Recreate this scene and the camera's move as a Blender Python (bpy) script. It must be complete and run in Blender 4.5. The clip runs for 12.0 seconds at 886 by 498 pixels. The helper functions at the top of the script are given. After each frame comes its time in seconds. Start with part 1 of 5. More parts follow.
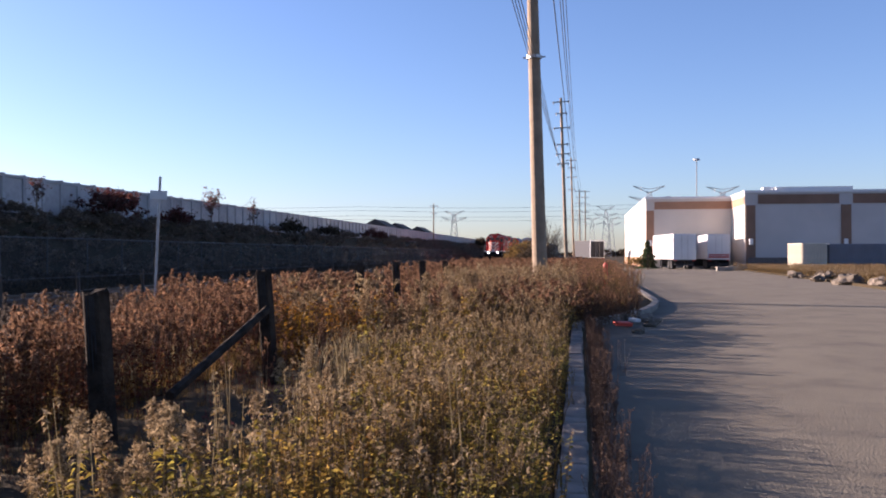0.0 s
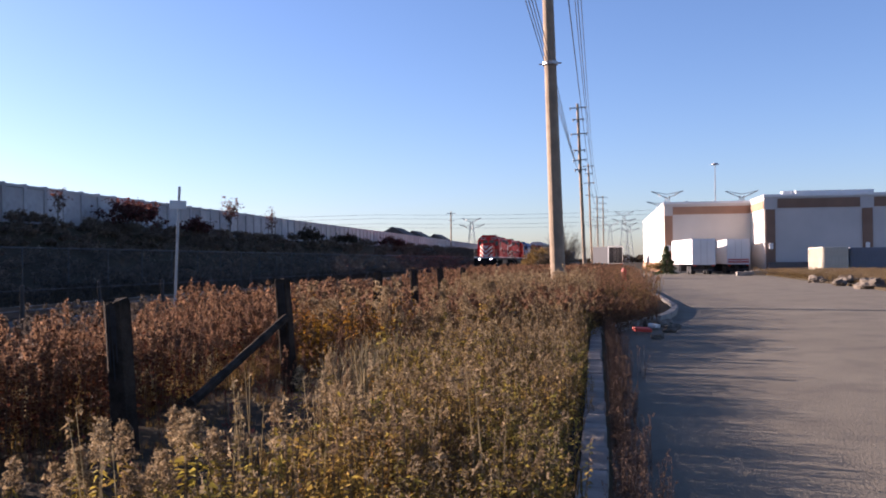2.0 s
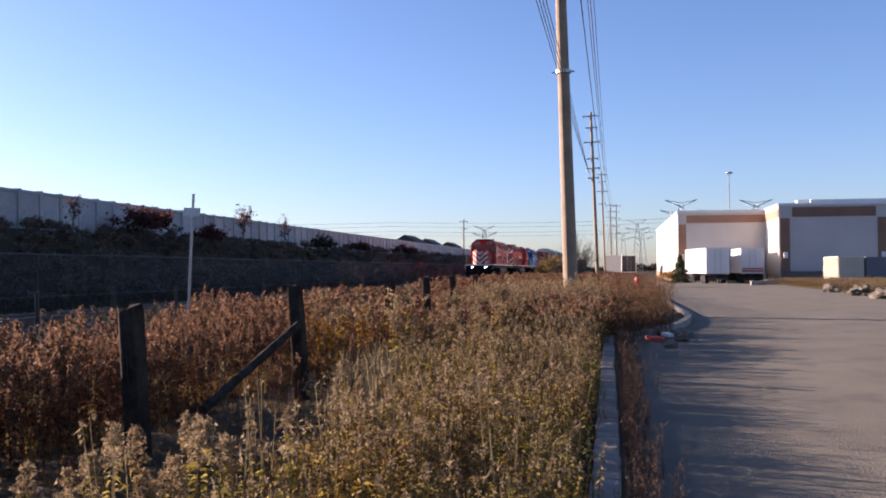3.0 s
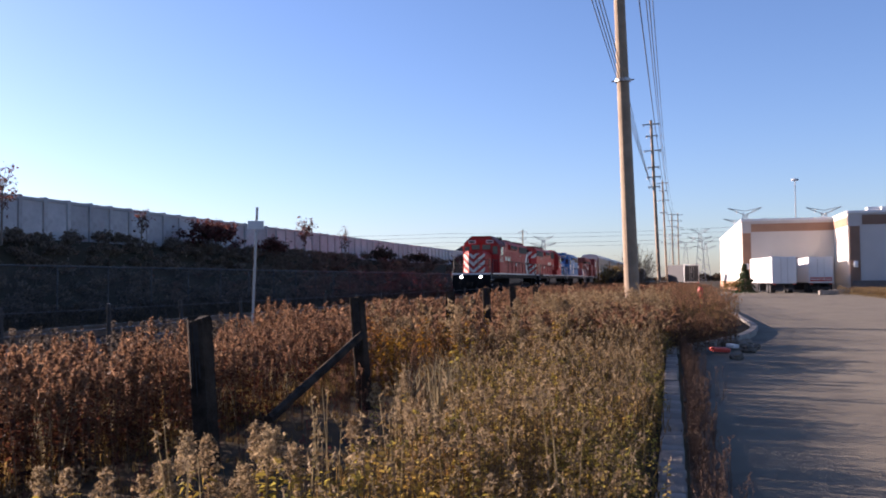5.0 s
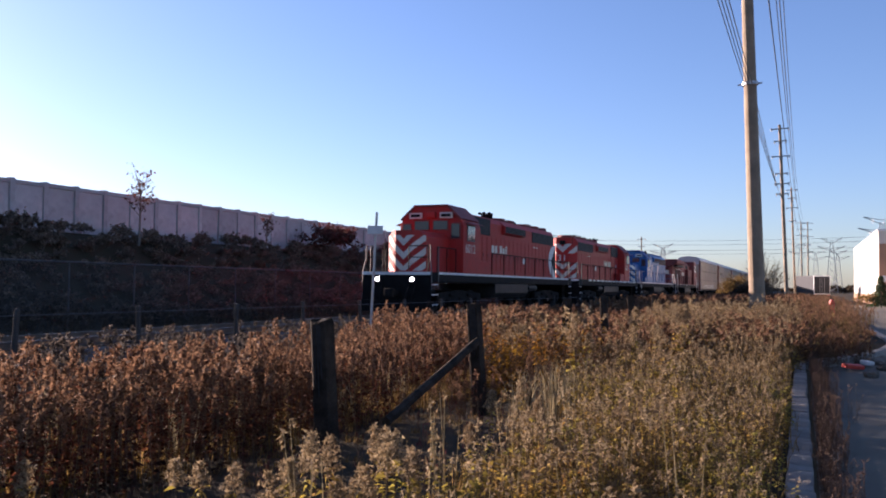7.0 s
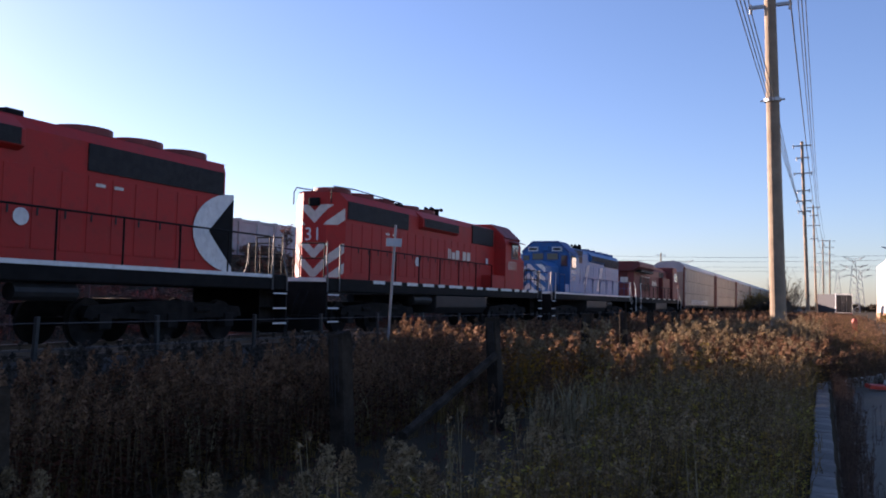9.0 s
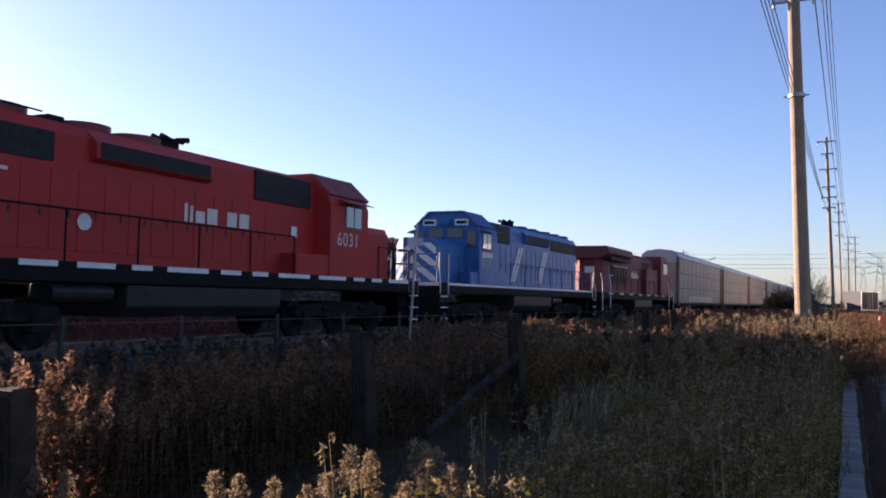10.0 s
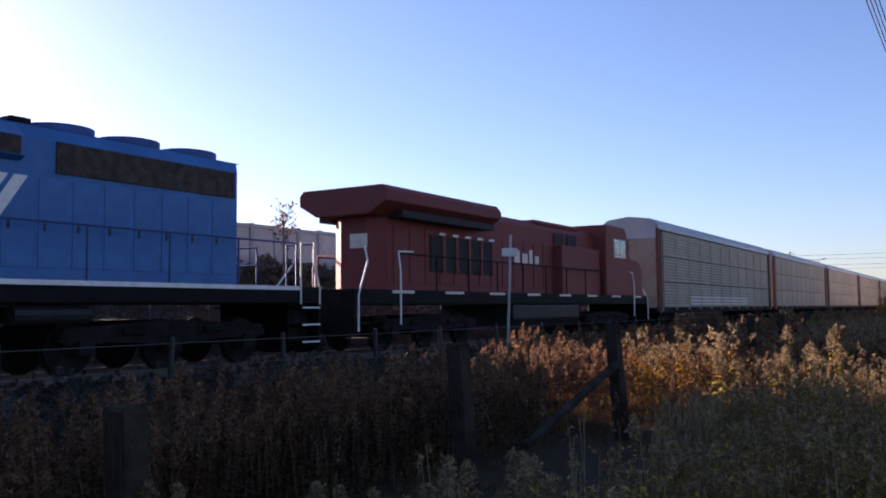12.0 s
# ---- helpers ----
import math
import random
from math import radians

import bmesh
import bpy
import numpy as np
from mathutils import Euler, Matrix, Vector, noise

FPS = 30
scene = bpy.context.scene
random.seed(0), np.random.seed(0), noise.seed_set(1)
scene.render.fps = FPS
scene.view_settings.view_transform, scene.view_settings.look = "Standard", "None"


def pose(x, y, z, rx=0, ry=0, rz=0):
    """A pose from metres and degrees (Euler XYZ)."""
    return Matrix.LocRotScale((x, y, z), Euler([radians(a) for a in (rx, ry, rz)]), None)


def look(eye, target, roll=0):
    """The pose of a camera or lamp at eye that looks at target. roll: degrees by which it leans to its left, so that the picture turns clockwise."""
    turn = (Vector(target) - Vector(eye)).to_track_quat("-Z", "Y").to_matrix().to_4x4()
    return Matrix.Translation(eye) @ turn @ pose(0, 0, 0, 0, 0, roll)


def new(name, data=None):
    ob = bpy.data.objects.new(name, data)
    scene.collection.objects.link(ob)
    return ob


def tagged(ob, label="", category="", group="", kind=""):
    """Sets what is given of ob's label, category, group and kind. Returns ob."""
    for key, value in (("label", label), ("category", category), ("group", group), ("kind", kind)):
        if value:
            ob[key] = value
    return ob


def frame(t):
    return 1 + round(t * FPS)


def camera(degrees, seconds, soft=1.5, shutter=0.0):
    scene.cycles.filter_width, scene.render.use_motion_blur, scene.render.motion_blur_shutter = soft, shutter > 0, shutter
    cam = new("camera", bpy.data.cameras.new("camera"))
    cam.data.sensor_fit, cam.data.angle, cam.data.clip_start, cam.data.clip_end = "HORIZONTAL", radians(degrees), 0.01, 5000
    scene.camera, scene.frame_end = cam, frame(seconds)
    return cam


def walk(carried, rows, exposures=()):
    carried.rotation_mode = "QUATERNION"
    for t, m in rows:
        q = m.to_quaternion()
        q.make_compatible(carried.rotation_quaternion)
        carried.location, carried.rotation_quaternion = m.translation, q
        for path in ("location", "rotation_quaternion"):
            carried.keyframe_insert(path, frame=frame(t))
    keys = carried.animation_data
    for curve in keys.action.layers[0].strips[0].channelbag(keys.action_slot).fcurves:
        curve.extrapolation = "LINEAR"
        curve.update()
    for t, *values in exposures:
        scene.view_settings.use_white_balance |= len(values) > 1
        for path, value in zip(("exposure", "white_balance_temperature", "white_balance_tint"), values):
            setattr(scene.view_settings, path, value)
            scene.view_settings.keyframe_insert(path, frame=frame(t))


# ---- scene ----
# The camera stands by the kerb and pans left with the train:
# seconds, yaw, pitch, roll in degrees, and the small sway of the eye in metres.
EYE = (0.0, 0.0, 1.75)
PAN = [
    (0.0, 9.14, 0.34, 0.00, 0.000, 0.000, -0.000),
    (0.5, 9.18, 0.42, 0.19, -0.006, 0.032, -0.009),
    (1.0, 9.33, 0.51, 0.30, -0.001, 0.031, -0.015),
    (1.5, 9.66, 0.53, 0.25, -0.002, 0.023, -0.009),
    (2.0, 10.31, 0.83, 0.49, 0.001, -0.008, -0.006),
    (2.5, 10.69, 1.14, 0.40, 0.009, -0.010, -0.012),
    (4.5, 13.69, 1.87, 0.49, -0.005, -0.040, -0.006),
    (5.0, 15.04, 2.11, 0.53, -0.007, -0.055, -0.005),
    (5.5, 17.07, 2.59, 0.31, -0.016, -0.083, 0.012),
    (6.0, 18.98, 2.89, 0.50, -0.007, -0.090, 0.002),
    (6.5, 21.05, 2.63, -0.42, -0.016, -0.092, 0.019),
    (7.0, 22.70, 2.47, -0.60, -0.022, -0.085, 0.009),
    (9.0, 23.93, 3.34, -1.36, -0.050, -0.041, 0.010),
    (9.5, 24.79, 3.27, -1.44, -0.054, -0.039, 0.015),
    (10.0, 25.31, 3.22, -1.15, -0.067, -0.027, 0.020),
    (10.5, 26.21, 3.40, -0.82, -0.083, -0.020, 0.027),
    (11.0, 26.57, 3.46, -0.78, -0.078, -0.032, 0.012),
    (11.5, 26.89, 3.58, -0.82, -0.053, -0.020, 0.007),
    (11.6, 27.18, 3.61, -0.70, -0.050, -0.019, 0.007),
    (11.7, 27.67, 3.66, -0.50, -0.047, -0.018, 0.006),
    (11.8, 28.40, 3.74, -0.24, -0.044, -0.017, 0.006),
    (11.9, 29.84, 3.86, 0.12, -0.042, -0.016, 0.006),
    (12.0, 31.66, 3.98, 0.55, -0.039, -0.015, 0.005)]


def aim(yaw, pitch, roll, dx, dy, dz):
    return pose(EYE[0] + dx, EYE[1] + dy, EYE[2] + dz, 90 + pitch, 0, yaw) @ pose(0, 0, 0, 0, 0, -roll)


cam = camera(54.3, 12.0, soft=1.9)
walk(cam, [(row[0], aim(*row[1:])) for row in PAN],
     [(0.0, 1.90, 5980, 30), (7.0, 1.88, 5980, 30), (9.0, 1.96, 6220, 32), (12.0, 2.0, 6240, 33)])

# ---- light: a low sun from ahead on the left, clear sky ----
SUN_ELEVATION, SUN_AHEAD = 16.0, 12.0         # degrees; the sun stands to the left, turned ahead by SUN_AHEAD
world = bpy.data.worlds.new("world")
scene.world = world
world.use_nodes = True
_wn = world.node_tree.nodes
sky = _wn.new("ShaderNodeTexSky")
sky.sky_type, sky.sun_disc = "NISHITA", False
sky.sun_elevation = radians(SUN_ELEVATION)
sky.sun_rotation = radians(-90 + SUN_AHEAD)
sky.altitude, sky.air_density, sky.dust_density, sky.ozone_density = 100, 1.0, 0.6, 3.6
_bg = _wn["Background"]
_bg.inputs["Strength"].default_value = 0.05
world.node_tree.links.new(sky.outputs["Color"], _bg.inputs["Color"])
_sd = bpy.data.lights.new("sun", "SUN")
_sd.energy, _sd.angle, _sd.color = 5.0, radians(0.5), (1.0, 0.82, 0.60)
sun = new("sun", _sd)
_h = math.cos(radians(SUN_ELEVATION))
_sun_way = Vector((-_h * math.cos(radians(SUN_AHEAD)), _h * math.sin(radians(SUN_AHEAD)), math.sin(radians(SUN_ELEVATION))))
sun.matrix_world = look(_sun_way * 200, (0, 0, 0))

# ---- materials ----
def mat(name, colour, rough=0.7, metal=0.0, vary=0.15, scale=3.0, fine=60.0, bump=0.0, second=None, per_object=0.0, island=0.0, stain=None, stain_amount=0.0, through_light=0.0, spec=0.4):
    """A procedural surface: base colour broken by a coarse and a fine noise, stains of another colour, and fine relief."""
    m = bpy.data.materials.new(name)
    m.use_nodes = True
    nt = m.node_tree
    n, l = nt.nodes, nt.links
    b = n["Principled BSDF"]
    b.inputs["Roughness"].default_value, b.inputs["Metallic"].default_value = rough, metal
    b.inputs["Specular IOR Level"].default_value = spec
    tc = n.new("ShaderNodeTexCoord")
    n1, n2 = n.new("ShaderNodeTexNoise"), n.new("ShaderNodeTexNoise")
    n1.inputs["Scale"].default_value, n1.inputs["Detail"].default_value = scale, 5
    n2.inputs["Scale"].default_value, n2.inputs["Detail"].default_value = fine, 4
    for q in (n1, n2):
        l.new(tc.outputs["Object"], q.inputs["Vector"])
    mix = n.new("ShaderNodeMix")
    mix.data_type = "RGBA"
    other = second or tuple(c * (1 - vary * 1.6) for c in colour)
    mix.inputs[6].default_value, mix.inputs[7].default_value = (*colour, 1), (*other, 1)
    ramp = n.new("ShaderNodeMapRange")
    ramp.inputs[1].default_value, ramp.inputs[2].default_value = 0.35, 0.65
    l.new(n1.outputs["Fac"], ramp.inputs[0])
    l.new(ramp.outputs[0], mix.inputs[0])
    out = mix.outputs[2]
    if stain:
        n3 = n.new("ShaderNodeTexNoise")
        n3.inputs["Scale"].default_value, n3.inputs["Detail"].default_value = scale * 2.3, 8
        l.new(tc.outputs["Object"], n3.inputs["Vector"])
        r3 = n.new("ShaderNodeMapRange")
        r3.inputs[1].default_value, r3.inputs[2].default_value, r3.inputs[4].default_value = 0.52, 0.72, stain_amount
        l.new(n3.outputs["Fac"], r3.inputs[0])
        mx = n.new("ShaderNodeMix")
        mx.data_type = "RGBA"
        l.new(r3.outputs[0], mx.inputs[0])
        l.new(out, mx.inputs[6])
        mx.inputs[7].default_value = (*stain, 1)
        out = mx.outputs[2]
    hsv = n.new("ShaderNodeHueSaturation")
    val = n.new("ShaderNodeMapRange")
    val.inputs[3].default_value, val.inputs[4].default_value = 1 - vary, 1 + vary
    l.new(n2.outputs["Fac"], val.inputs[0])
    v = val.outputs[0]
    for amount, kind, socket in ((per_object, "ShaderNodeObjectInfo", "Random"), (island, "ShaderNodeNewGeometry", "Random Per Island")):
        if amount:
            src = n.new(kind)
            mr = n.new("ShaderNodeMapRange")
            mr.inputs[3].default_value, mr.inputs[4].default_value = 1 - amount, 1 + amount
            l.new(src.outputs[socket], mr.inputs[0])
            mul = n.new("ShaderNodeMath")
            mul.operation = "MULTIPLY"
            l.new(v, mul.inputs[0])
            l.new(mr.outputs[0], mul.inputs[1])
            v = mul.outputs[0]
    l.new(v, hsv.inputs["Value"])
    l.new(out, hsv.inputs["Color"])
    l.new(hsv.outputs[0], b.inputs["Base Color"])
    if bump:
        bm_ = n.new("ShaderNodeBump")
        bm_.inputs["Strength"].default_value, bm_.inputs["Distance"].default_value = bump, 0.02
        l.new(n2.outputs["Fac"], bm_.inputs["Height"])
        l.new(bm_.outputs[0], b.inputs["Normal"])
    if through_light:
        tr = n.new("ShaderNodeBsdfTranslucent")
        l.new(hsv.outputs[0], tr.inputs["Color"])
        ms = n.new("ShaderNodeMixShader")
        ms.inputs[0].default_value = through_light
        l.new(b.outputs[0], ms.inputs[1])
        l.new(tr.outputs[0], ms.inputs[2])
        l.new(ms.outputs[0], n["Material Output"].inputs["Surface"])
    return m


def glow(name, colour, strength):
    m = bpy.data.materials.new(name)
    m.use_nodes = True
    b = m.node_tree.nodes["Principled BSDF"]
    b.inputs["Emission Color"].default_value, b.inputs["Emission Strength"].default_value = (*colour, 1), strength
    return m


ASPHALT = mat("asphalt", (0.128, 0.112, 0.081), 0.9, vary=0.32, scale=0.45, fine=34, bump=0.6, second=(0.1, 0.086, 0.062), stain=(0.066, 0.056, 0.043), stain_amount=0.85)
SOIL = mat("soil", (0.05, 0.036, 0.022), 0.95, vary=0.3, scale=0.5, fine=25, bump=0.8, second=(0.038, 0.032, 0.018), spec=0.1)
BALLAST = mat("ballast", (0.085, 0.075, 0.065), 0.95, vary=0.35, scale=1.2, fine=45, bump=1.0)
CONCRETE = mat("kerb_concrete", (0.30, 0.275, 0.24), 0.9, vary=0.25, scale=2.5, fine=70, bump=0.5, per_object=0.15, stain=(0.12, 0.11, 0.09), stain_amount=0.8)
WALLCON = mat("wall_concrete", (0.42, 0.4, 0.39), 0.9, vary=0.12, scale=0.8, fine=20, bump=0.4, per_object=0.16, stain=(0.26, 0.25, 0.24), stain_amount=0.6)
TIMBER = mat("weathered_timber", (0.05, 0.038, 0.028), 0.95, vary=0.4, scale=6, fine=50, bump=0.8, spec=0.1)
POLEWOOD = mat("pole_wood", (0.277, 0.21, 0.143), 0.85, vary=0.18, scale=2.0, fine=35, bump=0.4, stain=(0.185, 0.134, 0.0924), stain_amount=0.5)
GALV = mat("galvanised_steel", (0.42, 0.42, 0.42), 0.45, metal=0.6, vary=0.12, scale=8)
DARKSTEEL = mat("dark_steel", (0.05, 0.048, 0.046), 0.6, metal=0.3, vary=0.3, scale=4)
RAILTOP = mat("rail_steel", (0.2, 0.15, 0.12), 0.4, metal=0.8, vary=0.2)
SLEEPER = mat("sleeper_timber", (0.07, 0.055, 0.042), 0.95, vary=0.3, scale=3, bump=0.5, per_object=0.2)
WIRE = mat("wire", (0.05, 0.05, 0.055), 0.6)


# ---- building blocks ----
def mesh_from(name, bm, material=None):
    me = bpy.data.meshes.new(name)
    bm.to_mesh(me)
    bm.free()
    for q in (material if isinstance(material, (list, tuple)) else [material]):
        if q:
            me.materials.append(q)
    return me


def part(name, bm, material, parent, label="", at=None):
    ob = new(name, mesh_from(name, bm, material))
    ob.parent = parent
    if at is not None:
        ob.matrix_basis = at
    if label:
        ob["label"] = label
    return ob


def shared(name, me, parent, at):
    ob = new(name, me)
    ob.parent = parent
    ob.matrix_basis = at
    return ob


def thing(name, at, label, category, group="", kind=""):
    ob = new(name)
    ob.matrix_basis = at
    return tagged(ob, label, category, group, kind)


def box(x0, x1, y0, y1, z0, z1, bevel=0.0, bm=None):
    bm = bm or bmesh.new()
    r = bmesh.ops.create_cube(bm, size=1, matrix=Matrix.LocRotScale(((x0 + x1) / 2, (y0 + y1) / 2, (z0 + z1) / 2), None, (abs(x1 - x0), abs(y1 - y0), abs(z1 - z0))))
    if bevel:
        es = list({e for v in r["verts"] for e in v.link_edges})
        bmesh.ops.bevel(bm, geom=es, offset=bevel, segments=2, affect="EDGES", profile=0.6)
    return bm


def tube(p, q, r, r2=None, sides=8, bm=None):
    """A rod from p to q."""
    bm = bm or bmesh.new()
    p, q = Vector(p), Vector(q)
    d = q - p
    m = Matrix.Translation((p + q) / 2) @ d.to_track_quat("Z", "Y").to_matrix().to_4x4()
    bmesh.ops.create_cone(bm, cap_ends=True, segments=sides, radius1=r, radius2=r if r2 is None else r2, depth=d.length, matrix=m)
    return bm


def path_tube(points, r, sides=6, bm=None):
    bm = bm or bmesh.new()
    for a, b in zip(points, points[1:]):
        tube(a, b, r, sides=sides, bm=bm)
    return bm


def prism(profile, x0, x1, bm=None, axis="x", bevel=0.0):
    """A closed outline pushed along an axis. axis x: outline in (y, z); axis y: outline in (x, z)."""
    bm = bm or bmesh.new()
    put = (lambda k, a, b: (k, a, b)) if axis == "x" else (lambda k, a, b: (a, k, b))
    lo = [bm.verts.new(put(x0, a, b)) for a, b in profile]
    hi = [bm.verts.new(put(x1, a, b)) for a, b in profile]
    n = len(profile)
    fs = [bm.faces.new(lo), bm.faces.new(hi[::-1])]
    for i in range(n):
        fs.append(bm.faces.new((lo[i], hi[i], hi[(i + 1) % n], lo[(i + 1) % n])))
    bmesh.ops.recalc_face_normals(bm, faces=fs)
    if bevel:
        es = list({e for f in fs for e in f.edges})
        bmesh.ops.bevel(bm, geom=es, offset=bevel, segments=2, affect="EDGES", profile=0.6)
    return bm


def raw_mesh(name, verts, tris, materials, index=None):
    """A mesh from arrays of corners and triangles."""
    me = bpy.data.meshes.new(name)
    me.vertices.add(len(verts))
    me.vertices.foreach_set("co", np.asarray(verts, np.float32).ravel())
    me.loops.add(len(tris) * 3)
    me.loops.foreach_set("vertex_index", np.asarray(tris, np.int32).ravel())
    me.polygons.add(len(tris))
    me.polygons.foreach_set("loop_start", np.arange(len(tris), dtype=np.int32) * 3)
    if index is not None:
        me.polygons.foreach_set("material_index", np.asarray(index, np.int32))
    me.update(calc_edges=True)
    for m in materials:
        me.materials.append(m)
    return me


# ---- the ground ----
TRACK_X, RAIL_Z = -15.0, 0.60


def ground_height(x, y):
    """Height of the one sheet of ground: verge, ditch, track bed, berm below the noise wall."""
    w = noise.noise(Vector((x * 0.35, y * 0.35, 0))) * 0.09 + noise.noise(Vector((x * 0.08, y * 0.08, 3))) * 0.15
    if x > 0.1:
        return -0.03 if x < 40 else -0.03 + 0
    if x > -1.2:
        return 0.12 + w * 0.3 * min(1, -x + 0.1)
    if x > -12:
        return 0.12 + w + 0.05 * math.sin((x + 1.2) * 0.4)
    if x > -18.5:
        return 0.1
    if x > -23.6:
        return 0.1 + w * min(1, (-x - 18.5))
    if x > -31.4:
        u = (x + 23.6) / -7.8
        return 0.1 + w * (1 - 0.7 * u) + 3.95 * (u * u * (3 - 2 * u))
    return 4.05


def build_ground():
    xs = [-3000, -900, -300, -120, -80, -60, -54] + [-52 + 3 * i for i in range(6)] + [-34 + 0.75 * i for i in range(20)] + [-18.5, -18, -15, -12.2, -12] + [-11.5 + 0.5 * i for i in range(23)] + [-0.06, 0.12, 3, 8, 14, 20, 40, 90, 200, 500, 1500, 3000]
    ys = [-3000, -600, -200, -60, -30] + [-20 + 1.0 * i for i in range(100)] + [90, 110, 140, 180, 240, 320, 450, 700, 1200, 3000]
    verts = [(x, y, ground_height(x, y)) for y in ys for x in xs]
    n = len(xs)
    faces = [(j * n + i, j * n + i + 1, (j + 1) * n + i + 1, (j + 1) * n + i) for j in range(len(ys) - 1) for i in range(n - 1)]
    me = bpy.data.meshes.new("ground")
    me.from_pydata(verts, [], faces)
    me.materials.append(SOIL)
    return tagged(new("ground", me), "bare brown autumn soil under the weeds", "ground", kind="structure")


build_ground()
_road = new("road", mesh_from("road", box(0.07, 80.0, -40, 116, -0.25, 0.0), ASPHALT))
tagged(_road, "worn grey asphalt road with faint stains and seams", "road", kind="structure")

# ---- noise wall on the berm ----
WALL_X, WALL_BASE, WALL_TOP, PANEL = -32.0, 4.0, 6.26, 1.82


def build_wall():
    root = thing("wall_noise", pose(0, 0, 0), "long grey precast concrete noise wall standing on a berm", "wall", kind="structure")
    me = mesh_from("wall_panel", box(-0.07, 0.07, 0.13, PANEL - 0.13, WALL_BASE, WALL_TOP - 0.18, 0.03), WALLCON)
    cap = mesh_from("wall_cap", box(-0.14, 0.14, 0.0, PANEL, WALL_TOP - 0.18, WALL_TOP, 0.02), WALLCON)
    post = mesh_from("wall_post", box(-0.16, 0.16, -0.125, 0.125, WALL_BASE - 0.3, WALL_TOP + 0.06, 0.02), WALLCON)
    for i in range(-6, 150):
        y = i * PANEL
        jig = random.uniform(-0.015, 0.015)
        shared("wall_panel", me, root, pose(WALL_X + jig, y, 0))
        shared("wall_cap", cap, root, pose(WALL_X + jig, y, random.uniform(-0.02, 0.02)))
        shared("wall_post", post, root, pose(WALL_X, y, 0))
    far = new("wall_far", mesh_from("wall_far", box(WALL_X - 0.1, WALL_X + 0.1, 150 * PANEL, 900, 3.0, WALL_TOP), WALLCON))
    tagged(far, "distant stretch of grey concrete noise wall", "wall", kind="structure")


build_wall()


# ---- track ----
def build_track():
    root = thing("railway_track", pose(TRACK_X, 0, 0), "single railway track on grey ballast with timber sleepers", "railway track", kind="structure")
    prof = [(-3.4, 0.05), (-1.9, 0.40), (1.9, 0.40), (3.2, 0.05)]
    part("ballast_bed", prism(prof, -80, 700, axis="y"), BALLAST, root, "grey crushed-stone ballast")
    for s in (-0.755, 0.755):
        rail = [(-0.07, 0), (0.07, 0), (0.07, 0.012), (0.012, 0.03), (0.012, 0.12), (0.036, 0.135), (0.036, 0.17), (-0.036, 0.17), (-0.036, 0.135), (-0.012, 0.12), (-0.012, 0.03), (-0.07, 0.012)]
        part("rail", prism([(a + s, b + RAIL_Z - 0.17) for a, b in rail], -80, 700, axis="y"), RAILTOP, root, "worn steel rail")
    me = mesh_from("sleeper", box(-1.3, 1.3, -0.115, 0.115, 0.30, RAIL_Z - 0.172, 0.01), SLEEPER)
    for i in range(240):
        shared("sleeper", me, root, pose(random.uniform(-0.03, 0.03), -10 + i * 0.53, 0, 0, 0, random.uniform(-0.8, 0.8)))


build_track()

# ---- warehouse ----
STUCCO = mat("white_stucco", (0.554, 0.521, 0.47), 0.9, vary=0.06, scale=0.3, fine=15, bump=0.2)
STUCCO_GREY = mat("grey_stucco", (0.47, 0.454, 0.445), 0.9, vary=0.07, scale=0.3, fine=15, bump=0.2)
TANBAND = mat("tan_stucco", (0.336, 0.193, 0.122), 0.9, vary=0.1, scale=0.6, fine=15)
BROWNBAND = mat("brown_stucco", (0.20, 0.125, 0.09), 0.9, vary=0.1, scale=0.6, fine=15)
METALCAP = mat("roof_flashing", (0.62, 0.63, 0.65), 0.4, metal=0.3, vary=0.06)
DARK = mat("dark_opening", (0.03, 0.03, 0.032), 0.8, vary=0.3)


